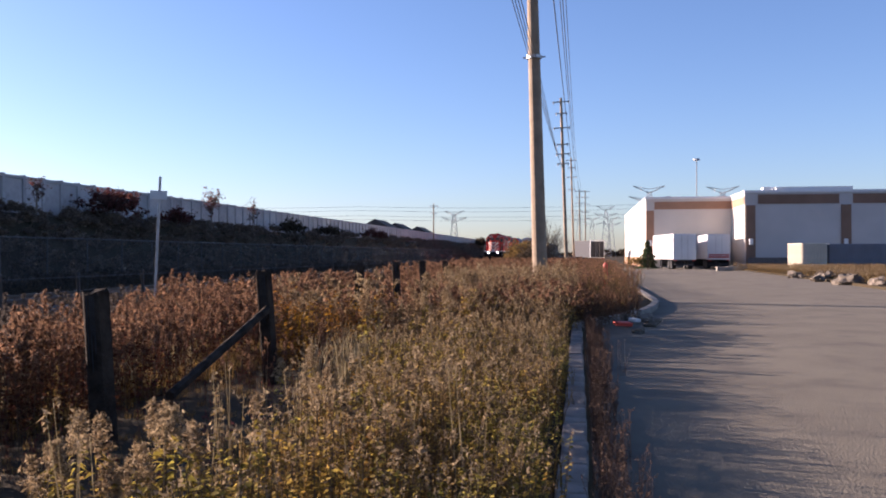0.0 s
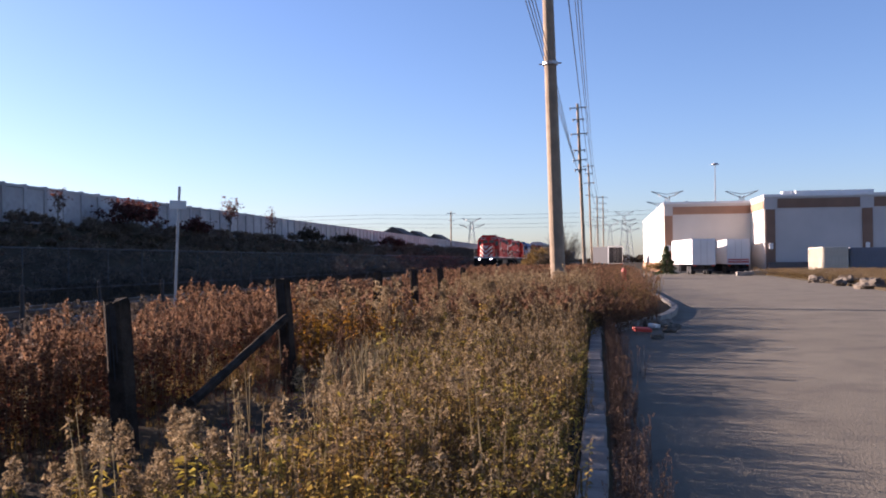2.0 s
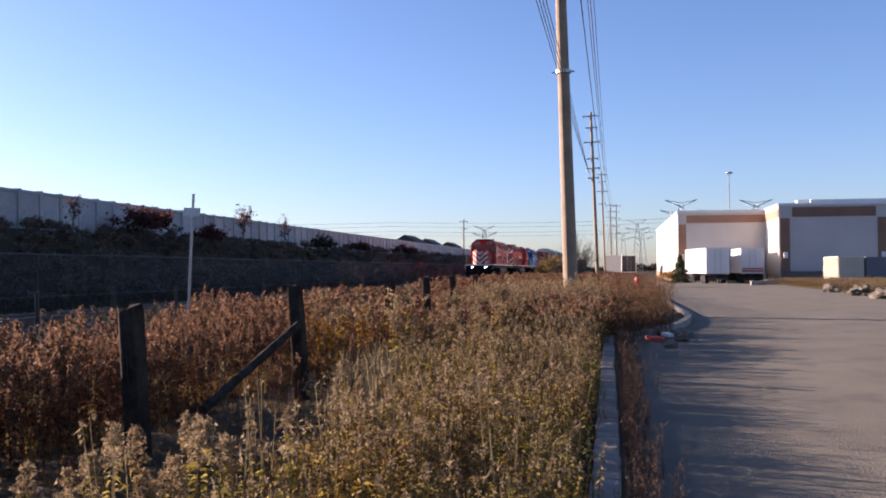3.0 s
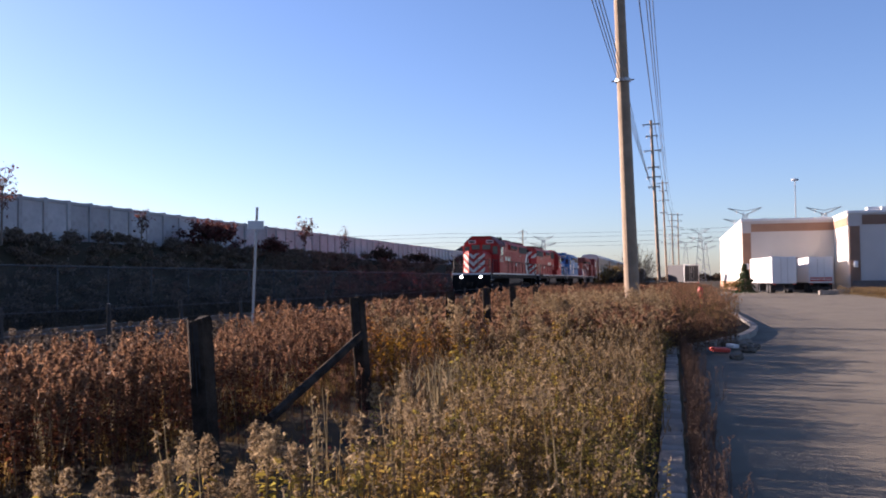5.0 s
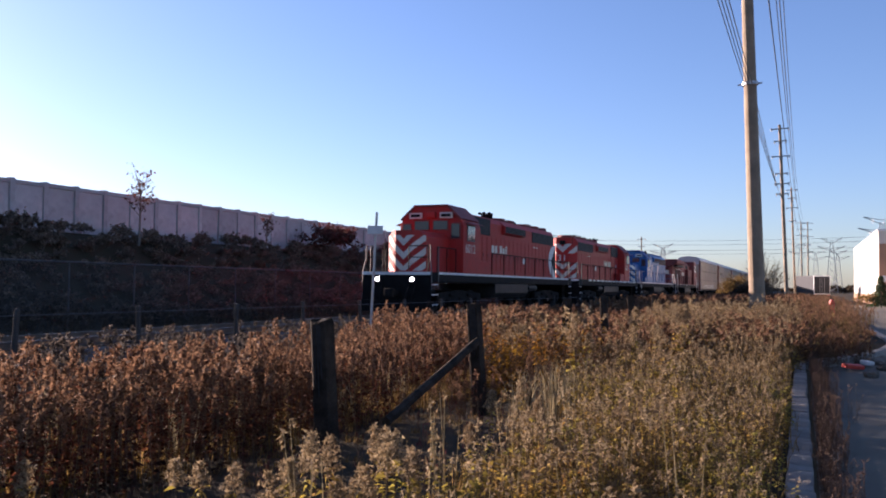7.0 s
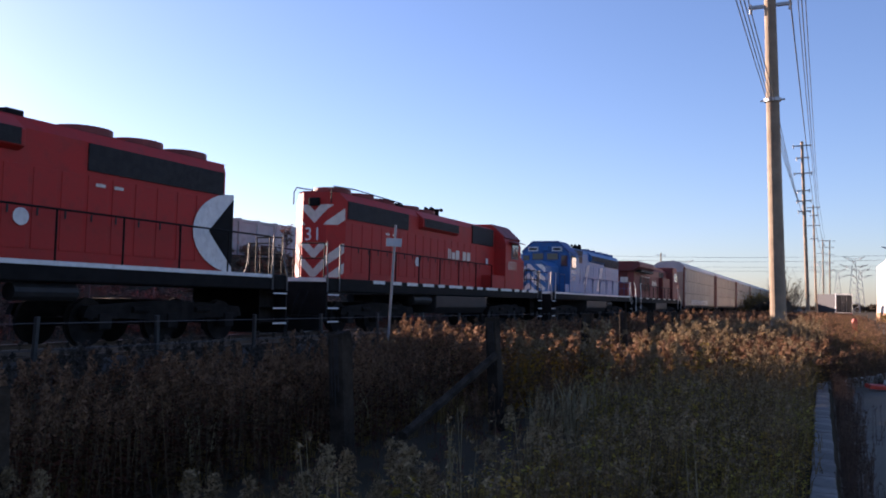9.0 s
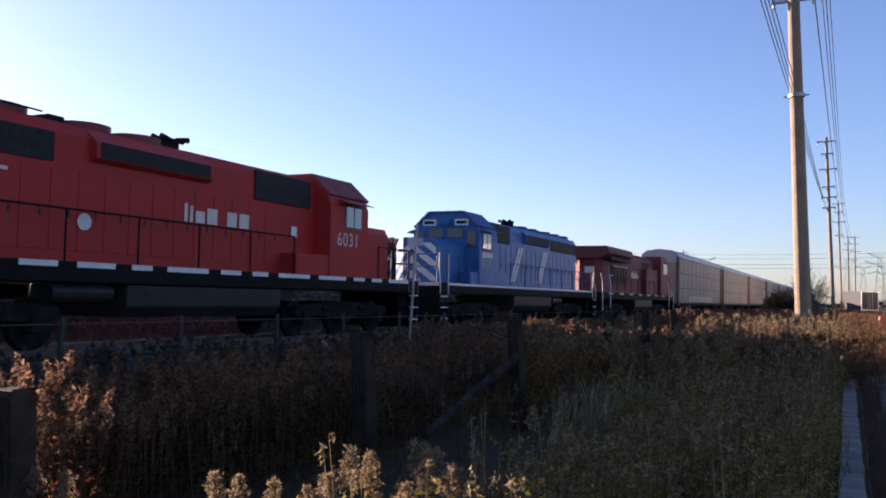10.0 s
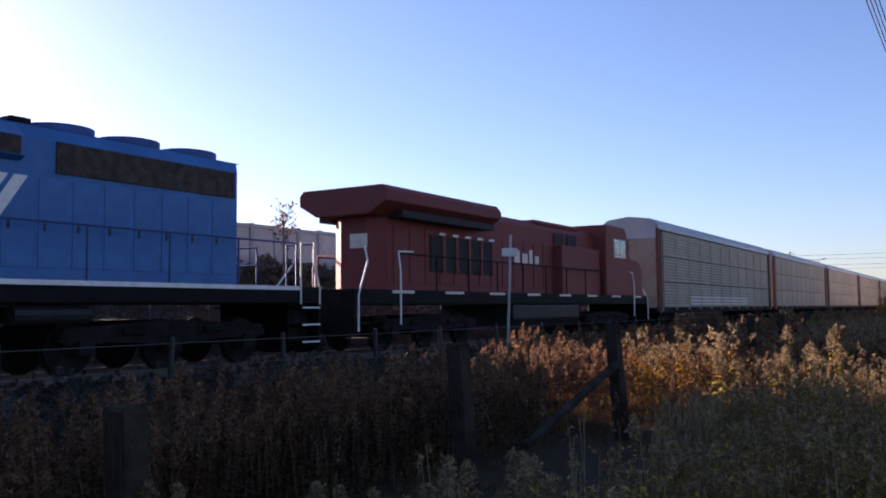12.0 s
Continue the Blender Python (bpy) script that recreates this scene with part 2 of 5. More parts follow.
def build_warehouse():
    w = thing("warehouse", pose(0, 0, 0), "white stuccoed warehouse with tan bands and loading docks", "warehouse", kind="structure")
    H = 8.9
    part("wall_left_block", box(8.2, 19.5, 115.2, 170, -0.2, H, 0.03), STUCCO, w, "white stuccoed block of the warehouse")
    part("wall_right_block", box(19.0, 75, 106, 171, -0.2, H + 0.05, 0.03), STUCCO_GREY, w, "pale grey stuccoed block of the warehouse")
    part("wall_return", box(18.9, 19.0, 106, 115.3, 1.0, H, 0.0), STUCCO, w, "white return wall")
    part("roof_flashing", box(8.1, 19.0, 115.08, 170.1, H, H + 0.28, 0.02), METALCAP, w)
    part("roof_flashing", box(18.85, 75.1, 105.88, 171, H + 0.05, H + 0.35, 0.02), METALCAP, w)
    part("band", box(9.3, 18.9, 115.12, 115.2, 7.55, 8.55), TANBAND, w, "tan band")
    part("band", box(18.84, 18.9, 106.1, 115.1, 7.6, 8.55), TANBAND, w, "tan band")
    part("band", box(20.4, 29.4, 105.92, 106, 7.65, 8.75), BROWNBAND, w, "brown band")
    part("band", box(30.9, 75, 105.92, 106, 7.65, 8.75), BROWNBAND, w, "brown band")
    part("pilaster", box(8.25, 9.25, 115.06, 115.2, 0.2, 7.4), TANBAND, w, "tan pilaster")
    part("pilaster", box(19.05, 20.1, 105.86, 106, 0.2, 7.5), BROWNBAND, w, "brown pilaster")
    part("pilaster", box(29.6, 30.7, 105.86, 106, 0.2, 7.5), BROWNBAND, w, "brown pilaster")
    part("plinth", box(8.1, 8.2, 115.2, 170, -0.2, 1.3), TANBAND, w, "tan plinth")
    part("dock_opening", box(10.0, 18.6, 115.13, 115.25, 0.2, 4.2), DARK, w, "dark loading dock opening")
    part("parapet_step", box(22.5, 31.0, 106.3, 112, H + 0.3, H + 0.75, 0.02), METALCAP, w, "low raised parapet")
    part("rooftop_unit", box(21.2, 22.4, 107, 108.4, H + 0.3, H + 0.8, 0.04), METALCAP, w)
    lamp_me = mesh_from("wall_lamp", box(-0.22, 0.22, -0.2, 0, -0.35, 0.35, 0.05), METALCAP)
    for x, y in ((8.75, 115.05), (19.6, 105.85), (30.1, 105.85)):
        shared("wall_lamp", lamp_me, w, pose(x, y, 3.2))
    return w


build_warehouse()


# ---- utility poles and their wires ----
def utility_pole(x, y, height, r0, r1, arms, lean=(0, 0), ring=None):
    p = thing("utility_pole", pose(x, y, 0, lean[0], lean[1], 0), "tall round tan wooden utility pole" if ring else "tall slender wooden power pole with insulator arms", "utility pole", "utility poles along the road")
    part("shaft", tube((0, 0, -0.6), (0, 0, height), r0, r1, 16), POLEWOOD, p)
    if ring:
        part("clamp", tube((0, 0, ring - 0.06), (0, 0, ring + 0.06), r0 * 0.93 + 0.02, sides=16), GALV, p, "steel clamp band")
        part("bracket", tube((-0.42, 0, ring), (0.42, 0, ring), 0.03), GALV, p, "steel bracket")
    for z, w in arms:
        a = part("crossarm", box(-w, w, -0.06, 0.06, z - 0.06, z + 0.06, 0.01), GALV, p, "pale crossarm")
        for s in (-1, 1):
            part("insulator", tube((s * (w - 0.08), 0, z - 0.22), (s * (w - 0.08), 0, z + 0.12), 0.06, 0.04, 8), GALV, a)
    return p


POLE_X = -1.55
utility_pole(POLE_X, 33.0, 13.2, 0.29, 0.2, [(12.75, 0.75)], (0, -1.5), ring=9.25)
utility_pole(-1.55, 90.0, 17.9, 0.2, 0.13, [(17.5, 0.85), (16.3, 0.6), (14.8, 0.85), (13.1, 0.6), (12.1, 0.7), (11.1, 0.6)], (0, -1.9))
utility_pole(-1.35, 150.0, 18.3, 0.2, 0.13, [(17.9, 0.9), (16.6, 0.6), (15.0, 0.9), (12.9, 0.6)], (0, -1.6))
utility_pole(-0.5, 240.0, 19.5, 0.22, 0.14, [(19.0, 1.3), (17.4, 1.0), (15.8, 1.3), (13.5, 1.0)], (0, -0.6))
utility_pole(1.0, 250.0, 20.0, 0.22, 0.14, [(19.6, 1.3), (17.9, 1.0), (16.0, 1.3), (13.8, 1.0)], (0, -0.2))
utility_pole(-31.0, 180.0, 12.4, 0.17, 0.12, [(11.9, 0.9), (10.4, 0.7)], (0, 0.2))


def wire(name, points, sag, r, label):
    """A cable hung from point to point with a sag in each bay."""
    cu = bpy.data.curves.new(name, "CURVE")
    cu.dimensions, cu.bevel_depth, cu.bevel_resolution = "3D", r, 1
    sp = cu.splines.new("POLY")
    pts = []
    for a, b in zip(points, points[1:]):
        a, b = Vector(a), Vector(b)
        for i in range(16):
            k = i / 16
            pts.append(a.lerp(b, k) - Vector((0, 0, sag * 4 * k * (1 - k))))
    pts.append(Vector(points[-1]))
    sp.points.add(len(pts) - 1)
    for p, q in zip(sp.points, pts):
        p.co = (*q, 1)
    cu.materials.append(WIRE)
    return tagged(new(name, cu), label, "overhead wire", "overhead wires along the road")


for dx, z in ((-0.2, 9.3), (-0.1, 9.25), (0.0, 9.2), (0.1, 9.15)):
    wire("overhead_wire", [(POLE_X + dx - 0.25, -12, z + 0.2), (POLE_X + dx - 0.25, 33, z), (POLE_X - 0.5, 90, z + 1.6)], 0.35, 0.014, "thin dark cable hung along the wooden poles")
for dx, z in ((0.75, 17.5), (0.5, 16.3), (0.75, 14.8), (0.6, 12.1)):
    wire("overhead_wire", [(-1.55 + dx, -30, z), (-1.75 + dx, 90, z), (-1.65 + dx, 150, z + 0.3), (-0.7 + dx, 240, z + 1.4)], 0.7, 0.022, "thin dark cable hung along the tall poles")
for z, r in ((25.5, 0.06), (23.6, 0.06), (21.0, 0.06), (19.2, 0.05)):
    wire("transmission_wire", [(-260, 420, z + 2), (-110, 420, z), (30, 420, z), (170, 420, z + 1)], 1.2, r, "distant power cable crossing above the horizon")


def lattice_tower(x, y, h, w):
    t = thing("transmission_tower", pose(x, y, 0), "distant grey steel lattice power tower with spread arms", "power tower", "transmission towers beyond the warehouse")
    bm = bmesh.new()
    n = 8
    for i in range(n):
        z0, z1 = h * 0.86 * i / n, h * 0.86 * (i + 1) / n
        r0, r1 = w * (0.34 - 0.27 * i / n), w * (0.34 - 0.27 * (i + 1) / n)
        for sx, sy in ((-1, -1), (1, -1), (1, 1), (-1, 1)):
            tube((sx * r0, sy * r0, z0), (sx * r1, sy * r1, z1), 0.11, sides=4, bm=bm)
            tube((sx * r0, sy * r0, z0), (-sx * r1, sy * r1, z1), 0.06, sides=4, bm=bm)
    part("lattice_body", bm, GALV, t)
    for z, half in ((h * 0.83, w * 0.62), (h * 0.70, w * 0.8)):
        bm = bmesh.new()
        for s in (-1, 1):
            tube((0, 0, z), (s * half, 0, z + h * 0.09), 0.13, sides=4, bm=bm)
            tube((0, 0, z + h * 0.05), (s * half, 0, z + h * 0.09), 0.1, sides=4, bm=bm)
            tube((s * half * 0.5, 0, z + h * 0.02), (s * half * 0.5, 0, z + h * 0.07), 0.07, sides=4, bm=bm)
        part("arm", bm, GALV, t)


for x, y, h, w in ((22.5, 300, 27.0, 8.5), (46.5, 300, 26.5, 8.5), (14, 520, 33, 9), (-2, 640, 36, 10), (8, 700, 34, 10), (-62, 420, 25, 8), (20, 610, 30, 9)):
    lattice_tower(x, y, h, w)


MASTGREY = mat("mast_paint", (0.2, 0.2, 0.21), 0.6, vary=0.12)


def light_mast(x, y, h):
    m = thing("light_mast", pose(x, y, 0), "tall grey floodlight mast behind the warehouse", "light mast")
    part("mast", tube((0, 0, -0.1), (0, 0, h), 0.12, 0.08, 10), MASTGREY, m)
    part("lamp_ring", cyl_disc((0, 0, h), 0.75, 0.3), GALV, m, "round lamp head")


def cyl_disc(c, r, h):
    bm = bmesh.new()
    bmesh.ops.create_cone(bm, cap_ends=True, segments=16, radius1=r, radius2=r * 0.8, depth=h, matrix=Matrix.Translation(c))
    return bm


light_mast(22.2, 175, 20.3)

# ---- fences ----
FABRIC = mat("chain_link_fabric", (0.05, 0.05, 0.05), 0.6, vary=0.2)
_nt = FABRIC.node_tree
_tr, _mx = _nt.nodes.new("ShaderNodeBsdfTransparent"), _nt.nodes.new("ShaderNodeMixShader")
_mx.inputs[0].default_value = 0.16
_nt.links.new(_tr.outputs[0], _mx.inputs[1])
_nt.links.new(_nt.nodes["Principled BSDF"].outputs[0], _mx.inputs[2])
_nt.links.new(_mx.outputs[0], _nt.nodes["Material Output"].inputs["Surface"])


FENCEGREY = mat("fence_steel", (0.075, 0.07, 0.07), 0.6, vary=0.15)


def chain_link_fence():
    f = thing("chain_link_fence", pose(-23.2, 0, 0), "grey chain-link fence with a pale top rail", "fence", kind="structure")
    post = mesh_from("fence_post", tube((0, 0, 0), (0, 0, 2.5), 0.024, sides=8), FENCEGREY)
    for i in range(-3, 50):
        shared("fence_post", post, f, pose(0, i * 3.12 + 0.4, 0))
    part("top_rail", tube((0, -9, 2.46), (0, 155, 2.46), 0.026, sides=8), FENCEGREY, f, "pale top rail")
    part("fabric", box(-0.004, 0.004, -9, 155, 0.15, 2.44), FABRIC, f, "thin wire mesh")


chain_link_fence()


def wire_fence():
    f = thing("wire_fence", pose(-10.3, 0, 0), "low wire fence on thin posts in the shaded weeds", "fence", kind="structure")
    post = mesh_from("fence_post", box(-0.03, 0.03, -0.03, 0.03, 0.0, 1.38, 0.006), DARKSTEEL)
    for i in range(30):
        shared("fence_post", post, f, pose(random.uniform(-0.04, 0.04), 1.0 + i * 2.6, 0, random.uniform(-3, 3), random.uniform(-3, 3), 0))
    for z in (0.9, 1.28):
        part("wire_strand", tube((0, 0, z), (0, 77, z), 0.007, sides=5), FENCEGREY, f, "pale wire strand")


wire_fence()


def timber_post(x, y, top, w, lean, turn, label):
    p = thing("fence_post", pose(x, y, 0.0, lean[0], lean[1], turn), label, "fence post", "old timber posts in the weeds")
    bm = box(-w / 2, w / 2, -w / 2, w / 2, -0.25, top, 0.018)
    rng = random.Random(int(y * 10))
    for v in bm.verts:
        if v.co.z > top - 0.1:
            v.co.z += rng.uniform(-0.025, 0.03)
        v.co.x += rng.uniform(-0.008, 0.008)
        v.co.y += rng.uniform(-0.008, 0.008)
    part("post", bm, TIMBER, p)
    bm = bmesh.new()
    for k in range(4):
        a = rng.uniform(-w * 0.35, w * 0.35)
        box(a - 0.004, a + 0.004, -w / 2 - 0.004, -w / 2 + 0.01, top - rng.uniform(0.3, 0.7), top - 0.04, bm=bm)
    part("split", bm, DARK, p, "dark drying cracks")
    return p


for x, y, top, w, lx, ly in ((-4.1, 3.24, 1.22, 0.17, 1, -2), (-4.12, 7.0, 1.42, 0.165, 0, -4), (-4.1, 11.05, 1.52, 0.165, 1, -4), (-4.05, 15.4, 1.55, 0.15, 0, 1), (-4.15, 19.4, 1.56, 0.15, 2, -2), (-4.1, 22.9, 1.55, 0.18, 0, -6), (-4.1, 26.4, 1.55, 0.15, 0, -3)):
    timber_post(x, y, top, w, (lx, ly), random.uniform(-8, 8), "dark weathered square timber post standing in weeds")
_brace = new("timber_brace", mesh_from("timber_brace", tube((-4.12, 10.95, 1.02), (-4.17, 8.3, 0.3), 0.055, sides=6), TIMBER))
tagged(_brace, "dark fallen timber rail leaning against a post", "timber rail")


def trackside_sign():
    s = thing("trackside_sign", pose(-9.8, 18.7, 0, 0, 2.6, 0), "slim grey steel post with a small blank plate", "sign")
    part("post", box(-0.026, 0.026, -0.02, 0.02, -0.3, 3.55, 0.006), GALV, s)
    part("plate", box(-0.21, 0.21, -0.05, -0.035, 3.02, 3.22, 0.005), WHITE_SIGN, s, "small pale plate")


WHITE_SIGN = mat("sign_plate", (0.62, 0.62, 0.6), 0.5, vary=0.1)
trackside_sign()


# ---- kerb, verge, yard ----
def kerbs():
    k = thing("kerb", pose(0, 0, 0), "worn pale concrete kerb along the road", "kerb", kind="structure")

    def stone(length):
        bm = box(-0.11, 0.11, 0.008, length - 0.008, -0.22, 0.18, 0.022)
        return mesh_from("kerb_stone", bm, CONCRETE)
    m = stone(0.8)
    for i in range(34):
        y = -7 + i * 0.8
        shared("kerb_stone", m, k, pose(-0.04 - 0.0042 * y + random.uniform(-0.012, 0.012), y, random.uniform(-0.012, 0.008), 0, 0, random.uniform(-1.0, 1.0)))
    pts = [(-0.1, 20.2), (0.25, 21.4), (0.85, 22.8), (1.4, 24.4), (1.9, 26.2), (2.25, 28.2), (2.5, 30.5)]
    for (a, b), (c, d) in zip(pts, pts[1:]):
        n = math.hypot(c - a, d - b)
        shared("kerb_stone", stone(n), k, pose(a, b, 0, 0, 0, -math.degrees(math.atan2(c - a, d - b))))
    me = stone(3.0)
    for i in range(24):
        shared("kerb_stone", me, k, pose(2.5, 30.5 + i * 3.0, 0, 0, 0, -0.7))


kerbs()
_isle = new("verge_island", mesh_from("verge_island", prism([(-0.15, 20.5), (0.75, 22.6), (1.8, 26.1), (2.42, 30.5), (3.2, 103), (-0.15, 103)], -0.1, 0.1), SOIL))
_isle.data.transform(Matrix(((0, 1, 0, 0), (0, 0, 1, 0), (1, 0, 0, 0), (0, 0, 0, 1))))
tagged(_isle, "brown soil strip between road and poles", "ground", kind="structure")
_verge = new("verge", mesh_from("verge", prism([(14.2, 38), (17.4, 97), (70, 97), (70, 38)], -0.1, 0.14), SOIL))
_verge.data.transform(Matrix(((0, 1, 0, 0), (0, 0, 1, 0), (1, 0, 0, 0), (0, 0, 0, 1))))
tagged(_verge, "scrubby soil verge beyond the road", "ground", kind="structure")

RUBBLE = mat("rubble_concrete", (0.16, 0.134, 0.105), 0.95, vary=0.25, scale=3, fine=40, bump=0.6, per_object=0.3)
REDPLASTIC = mat("red_plastic", (0.55, 0.05, 0.03), 0.5)


def boulder(x, y, z, r, label="grey lump of broken concrete", seed=1):
    rng = random.Random(seed)
    bm = bmesh.new()
    bmesh.ops.create_icosphere(bm, subdivisions=3, radius=r)
    for v in bm.verts:
        n = noise.noise(v.co * (1.6 / r) + Vector((seed, 0, 0)))
        v.co *= 1 + 0.45 * n + 0.25 * noise.noise(v.co * (4.5 / r))
        v.co.z *= 0.6
    ob = new("rubble_lump", mesh_from("rubble_lump", bm, RUBBLE))
    ob.matrix_basis = pose(x, y, z, 0, 0, rng.uniform(0, 360))
    return tagged(ob, label, "rubble", "rubble lumps by the road")


_rb = random.Random(5)
for i in range(46):
    x = _rb.uniform(14.6, 27)
    y = _rb.uniform(40, 66) + (x - 15) * 0.6
    boulder(x, y, 0.2, _rb.uniform(0.2, 0.8), "grey-brown lump of rubble on the verge", i)
for i in range(16):
    boulder(_rb.uniform(0.3, 1.9), _rb.uniform(19.5, 25.0), 0.06, _rb.uniform(0.06, 0.2), "pale lump of broken kerb concrete", 100 + i)
for x, y, w in ((14.6, 93, 1.7), (16.4, 97, 2.2), (16.9, 100, 1.2)):
    ob = new("concrete_block", mesh_from("concrete_block", box(-w / 2, w / 2, -0.2, 0.2, 0, 0.45, 0.04), CONCRETE))
    ob.matrix_basis = pose(x, y, 0.0, 0, 0, 12)
    tagged(ob, "pale concrete wheel stop beside the yard", "concrete block", "concrete blocks at the yard")
for i, (x, y) in enumerate(((0.95, 21.0), (1.3, 22.2))):
    ob = new("plastic_scrap", mesh_from("plastic_scrap", box(-0.22, 0.22, -0.1, 0.1, 0.0, 0.09, 0.02), REDPLASTIC if i == 0 else WHITE_SIGN))
    ob.matrix_basis = pose(x, y, 0.05, 8, 4, 30 + 40 * i)
    tagged(ob, "crumpled plastic scrap lying by the kerb", "litter", "litter by the kerb")


def marker_post(x, y):
    m = thing("hydrant_marker", pose(x, y, 0.08), "short red marker post in the weeds", "marker post")
    part("post", tube((0, 0, -0.1), (0, 0, 1.15), 0.11, sides=10), REDPLASTIC, m)
    part("cap", tube((0, 0, 1.15), (0, 0, 1.28), 0.12, 0.07, 10), REDPLASTIC, m)


marker_post(1.05, 40)

TRAILERWHITE = mat("trailer_white", (0.655, 0.655, 0.655), 0.4, vary=0.05, scale=0.7)
REDBAND = mat("trailer_red", (0.4, 0.03, 0.03), 0.45)
RUBBER = mat("tyre_rubber", (0.02, 0.02, 0.02), 0.85)


def semi_trailer(x, y, turn, body, label, band=False, length=13.5):
    t = thing("semi_trailer", pose(x, y, 0, 0, 0, turn), label, "semi-trailer", "trailers at the loading docks")
    part("body", box(-1.28, 1.28, 0, length, 1.15, 4.1, 0.04), body, t)
    part("rear_frame", box(-1.31, 1.31, -0.06, 0.06, 1.1, 4.12, 0.02), METALCAP, t, "pale rear frame")
    for s in (-1, 1):
        d = part("rear_door", box(s * 0.02, s * 1.2, -0.1, -0.06, 1.22, 3.95, 0.01), body, t)
        part("lock_rod", tube((s * 0.35, -0.13, 1.25), (s * 0.35, -0.13, 3.9), 0.025, sides=6), GALV, d)
        part("tail_light", box(s * 0.9, s * 1.2, -0.09, -0.02, 0.95, 1.08, 0.01), REDPLASTIC, t)
        for yy in (1.6, 2.9):
            bm = bmesh.new()
            bmesh.ops.create_cone(bm, cap_ends=True, segments=18, radius1=0.5, radius2=0.5, depth=0.5, matrix=Matrix.Translation((s * 0.95, yy, 0.5)) @ Matrix.Rotation(math.pi / 2, 4, "Y"))
            part("wheel", bm, RUBBER, t)
        part("landing_leg", box(s * 0.7, s * 0.85, length - 3, length - 2.8, 0.0, 1.15), UNDER_GREY, t)
    part("bumper", box(-1.1, 1.1, -0.02, 0.08, 0.45, 0.6, 0.02), UNDER_GREY, t)
    if band:
        part("red_band", box(-1.2, 1.2, -0.125, -0.1, 1.3, 1.75), REDBAND, t, "dark red band")
        part("white_band", box(-1.2, 1.2, -0.127, -0.1, 1.5, 1.58), TRAILERWHITE, t)
    return t


UNDER_GREY = mat("chassis_grey", (0.05, 0.05, 0.055), 0.7)
semi_trailer(11.7, 103.0, 7, TRAILERWHITE, "white box semi-trailer backed to the loading dock", length=11.5)
semi_trailer(16.1, 107.0, 2, TRAILERWHITE, "white semi-trailer with a dark red band", True, 8.6)
semi_trailer(2.6, 152, 20, mat("trailer_dark", (0.022, 0.024, 0.03), 0.7), "dark grey parked semi-trailer", False, 9)


def container(x0, x1, y0, y1, h, m, label):
    c = thing("storage_container", pose((x0 + x1) / 2, (y0 + y1) / 2, 0.1), label, "container", "storage containers at the verge")
    hx, hy = (x1 - x0) / 2, (y1 - y0) / 2
    part("body", box(-hx, hx, -hy, hy, 0.0, h, 0.03), m, c)
    n = max(4, int(hx * 2 / 0.28))
    rib = mesh_from("rib", box(-0.05, 0.05, -0.03, 0.03, 0.12, h - 0.1, 0.01), m)
    for i in range(n):
        shared("rib", rib, c, pose(-hx + (i + 0.5) * 2 * hx / n, -hy - 0.02, 0))
    for i in range(max(4, int(hy * 2 / 0.28))):
        shared("rib", rib, c, pose(-hx - 0.02, -hy + (i + 0.5) * 0.28, 0, 0, 0, 90))


container(21.7, 24.1, 91, 97, 2.75, mat("container_beige", (0.52, 0.47, 0.38), 0.6, vary=0.1, scale=1), "beige steel storage container in the sun")
container(24.4, 40, 91.5, 94, 2.7, mat("container_slate", (0.16, 0.17, 0.20), 0.6, vary=0.1, scale=1), "long slate-grey steel storage container in shade")
# Dark box added for the shadow band at the foot of the warehouse front.
_shade_band = new("dock_shade_band", mesh_from("dock_shade_band", box(19.2, 75, 105.2, 105.8, -0.1, 1.35, 0.02), mat("dock_shade_brown", (0.14, 0.12, 0.11), 0.9)))
tagged(_shade_band, "dark low box standing in for the shadow along the warehouse foot", "wall", kind="structure")

# ---- the train ----
SPEED, FRONT0 = 16.56, 147.5                    # metres a second; where the leading platform stands at the start
RED = mat("faded_red_paint", (0.43, 0.026, 0.020), 0.55, spec=0.22, vary=0.1, scale=1.4, fine=25, second=(0.36, 0.032, 0.025), stain=(0.18, 0.032, 0.026), stain_amount=0.4)
BLUE = mat("blue_paint", (0.026, 0.145, 0.36), 0.42, spec=0.27, vary=0.1, scale=1.2, fine=25, second=(0.024, 0.11, 0.27), stain=(0.10, 0.15, 0.27), stain_amount=0.4)
MAROON = mat("dirty_red_paint", (0.18, 0.034, 0.03), 0.6, spec=0.22, vary=0.2, scale=1.5, fine=25, second=(0.17, 0.04, 0.036), stain=(0.09, 0.05, 0.045), stain_amount=0.7)
ROOFRED = mat("sooty_red_paint", (0.22, 0.035, 0.03), 0.6, vary=0.2, scale=2)
ROOFBLUE = mat("sooty_blue_paint", (0.03, 0.085, 0.26), 0.6, vary=0.2, scale=2)
WHITE = mat("white_paint", (0.72, 0.7, 0.67), 0.5, vary=0.1, scale=4, stain=(0.45, 0.4, 0.36), stain_amount=0.5)
CREAM = mat("white_stripe_paint", (0.66, 0.58, 0.50), 0.5, vary=0.12, scale=5)
BLACK = mat("black_paint", (0.010, 0.0095, 0.0095), 0.7, vary=0.3, scale=3, spec=0.12)
GRILLE = mat("grille_mesh", (0.025, 0.022, 0.02), 0.7, vary=0.4, scale=6, fine=120, bump=0.8)
RUSTGRILLE = mat("rusty_grille_mesh", (0.075, 0.05, 0.038), 0.75, vary=0.4, scale=5, fine=120, bump=0.8)
# Grime of the running gear; also the painted darkness inside the autoracks.
UNDER = mat("grime_and_core_dark", (0.020, 0.0175, 0.016), 0.85, vary=0.35, scale=3, spec=0.12)
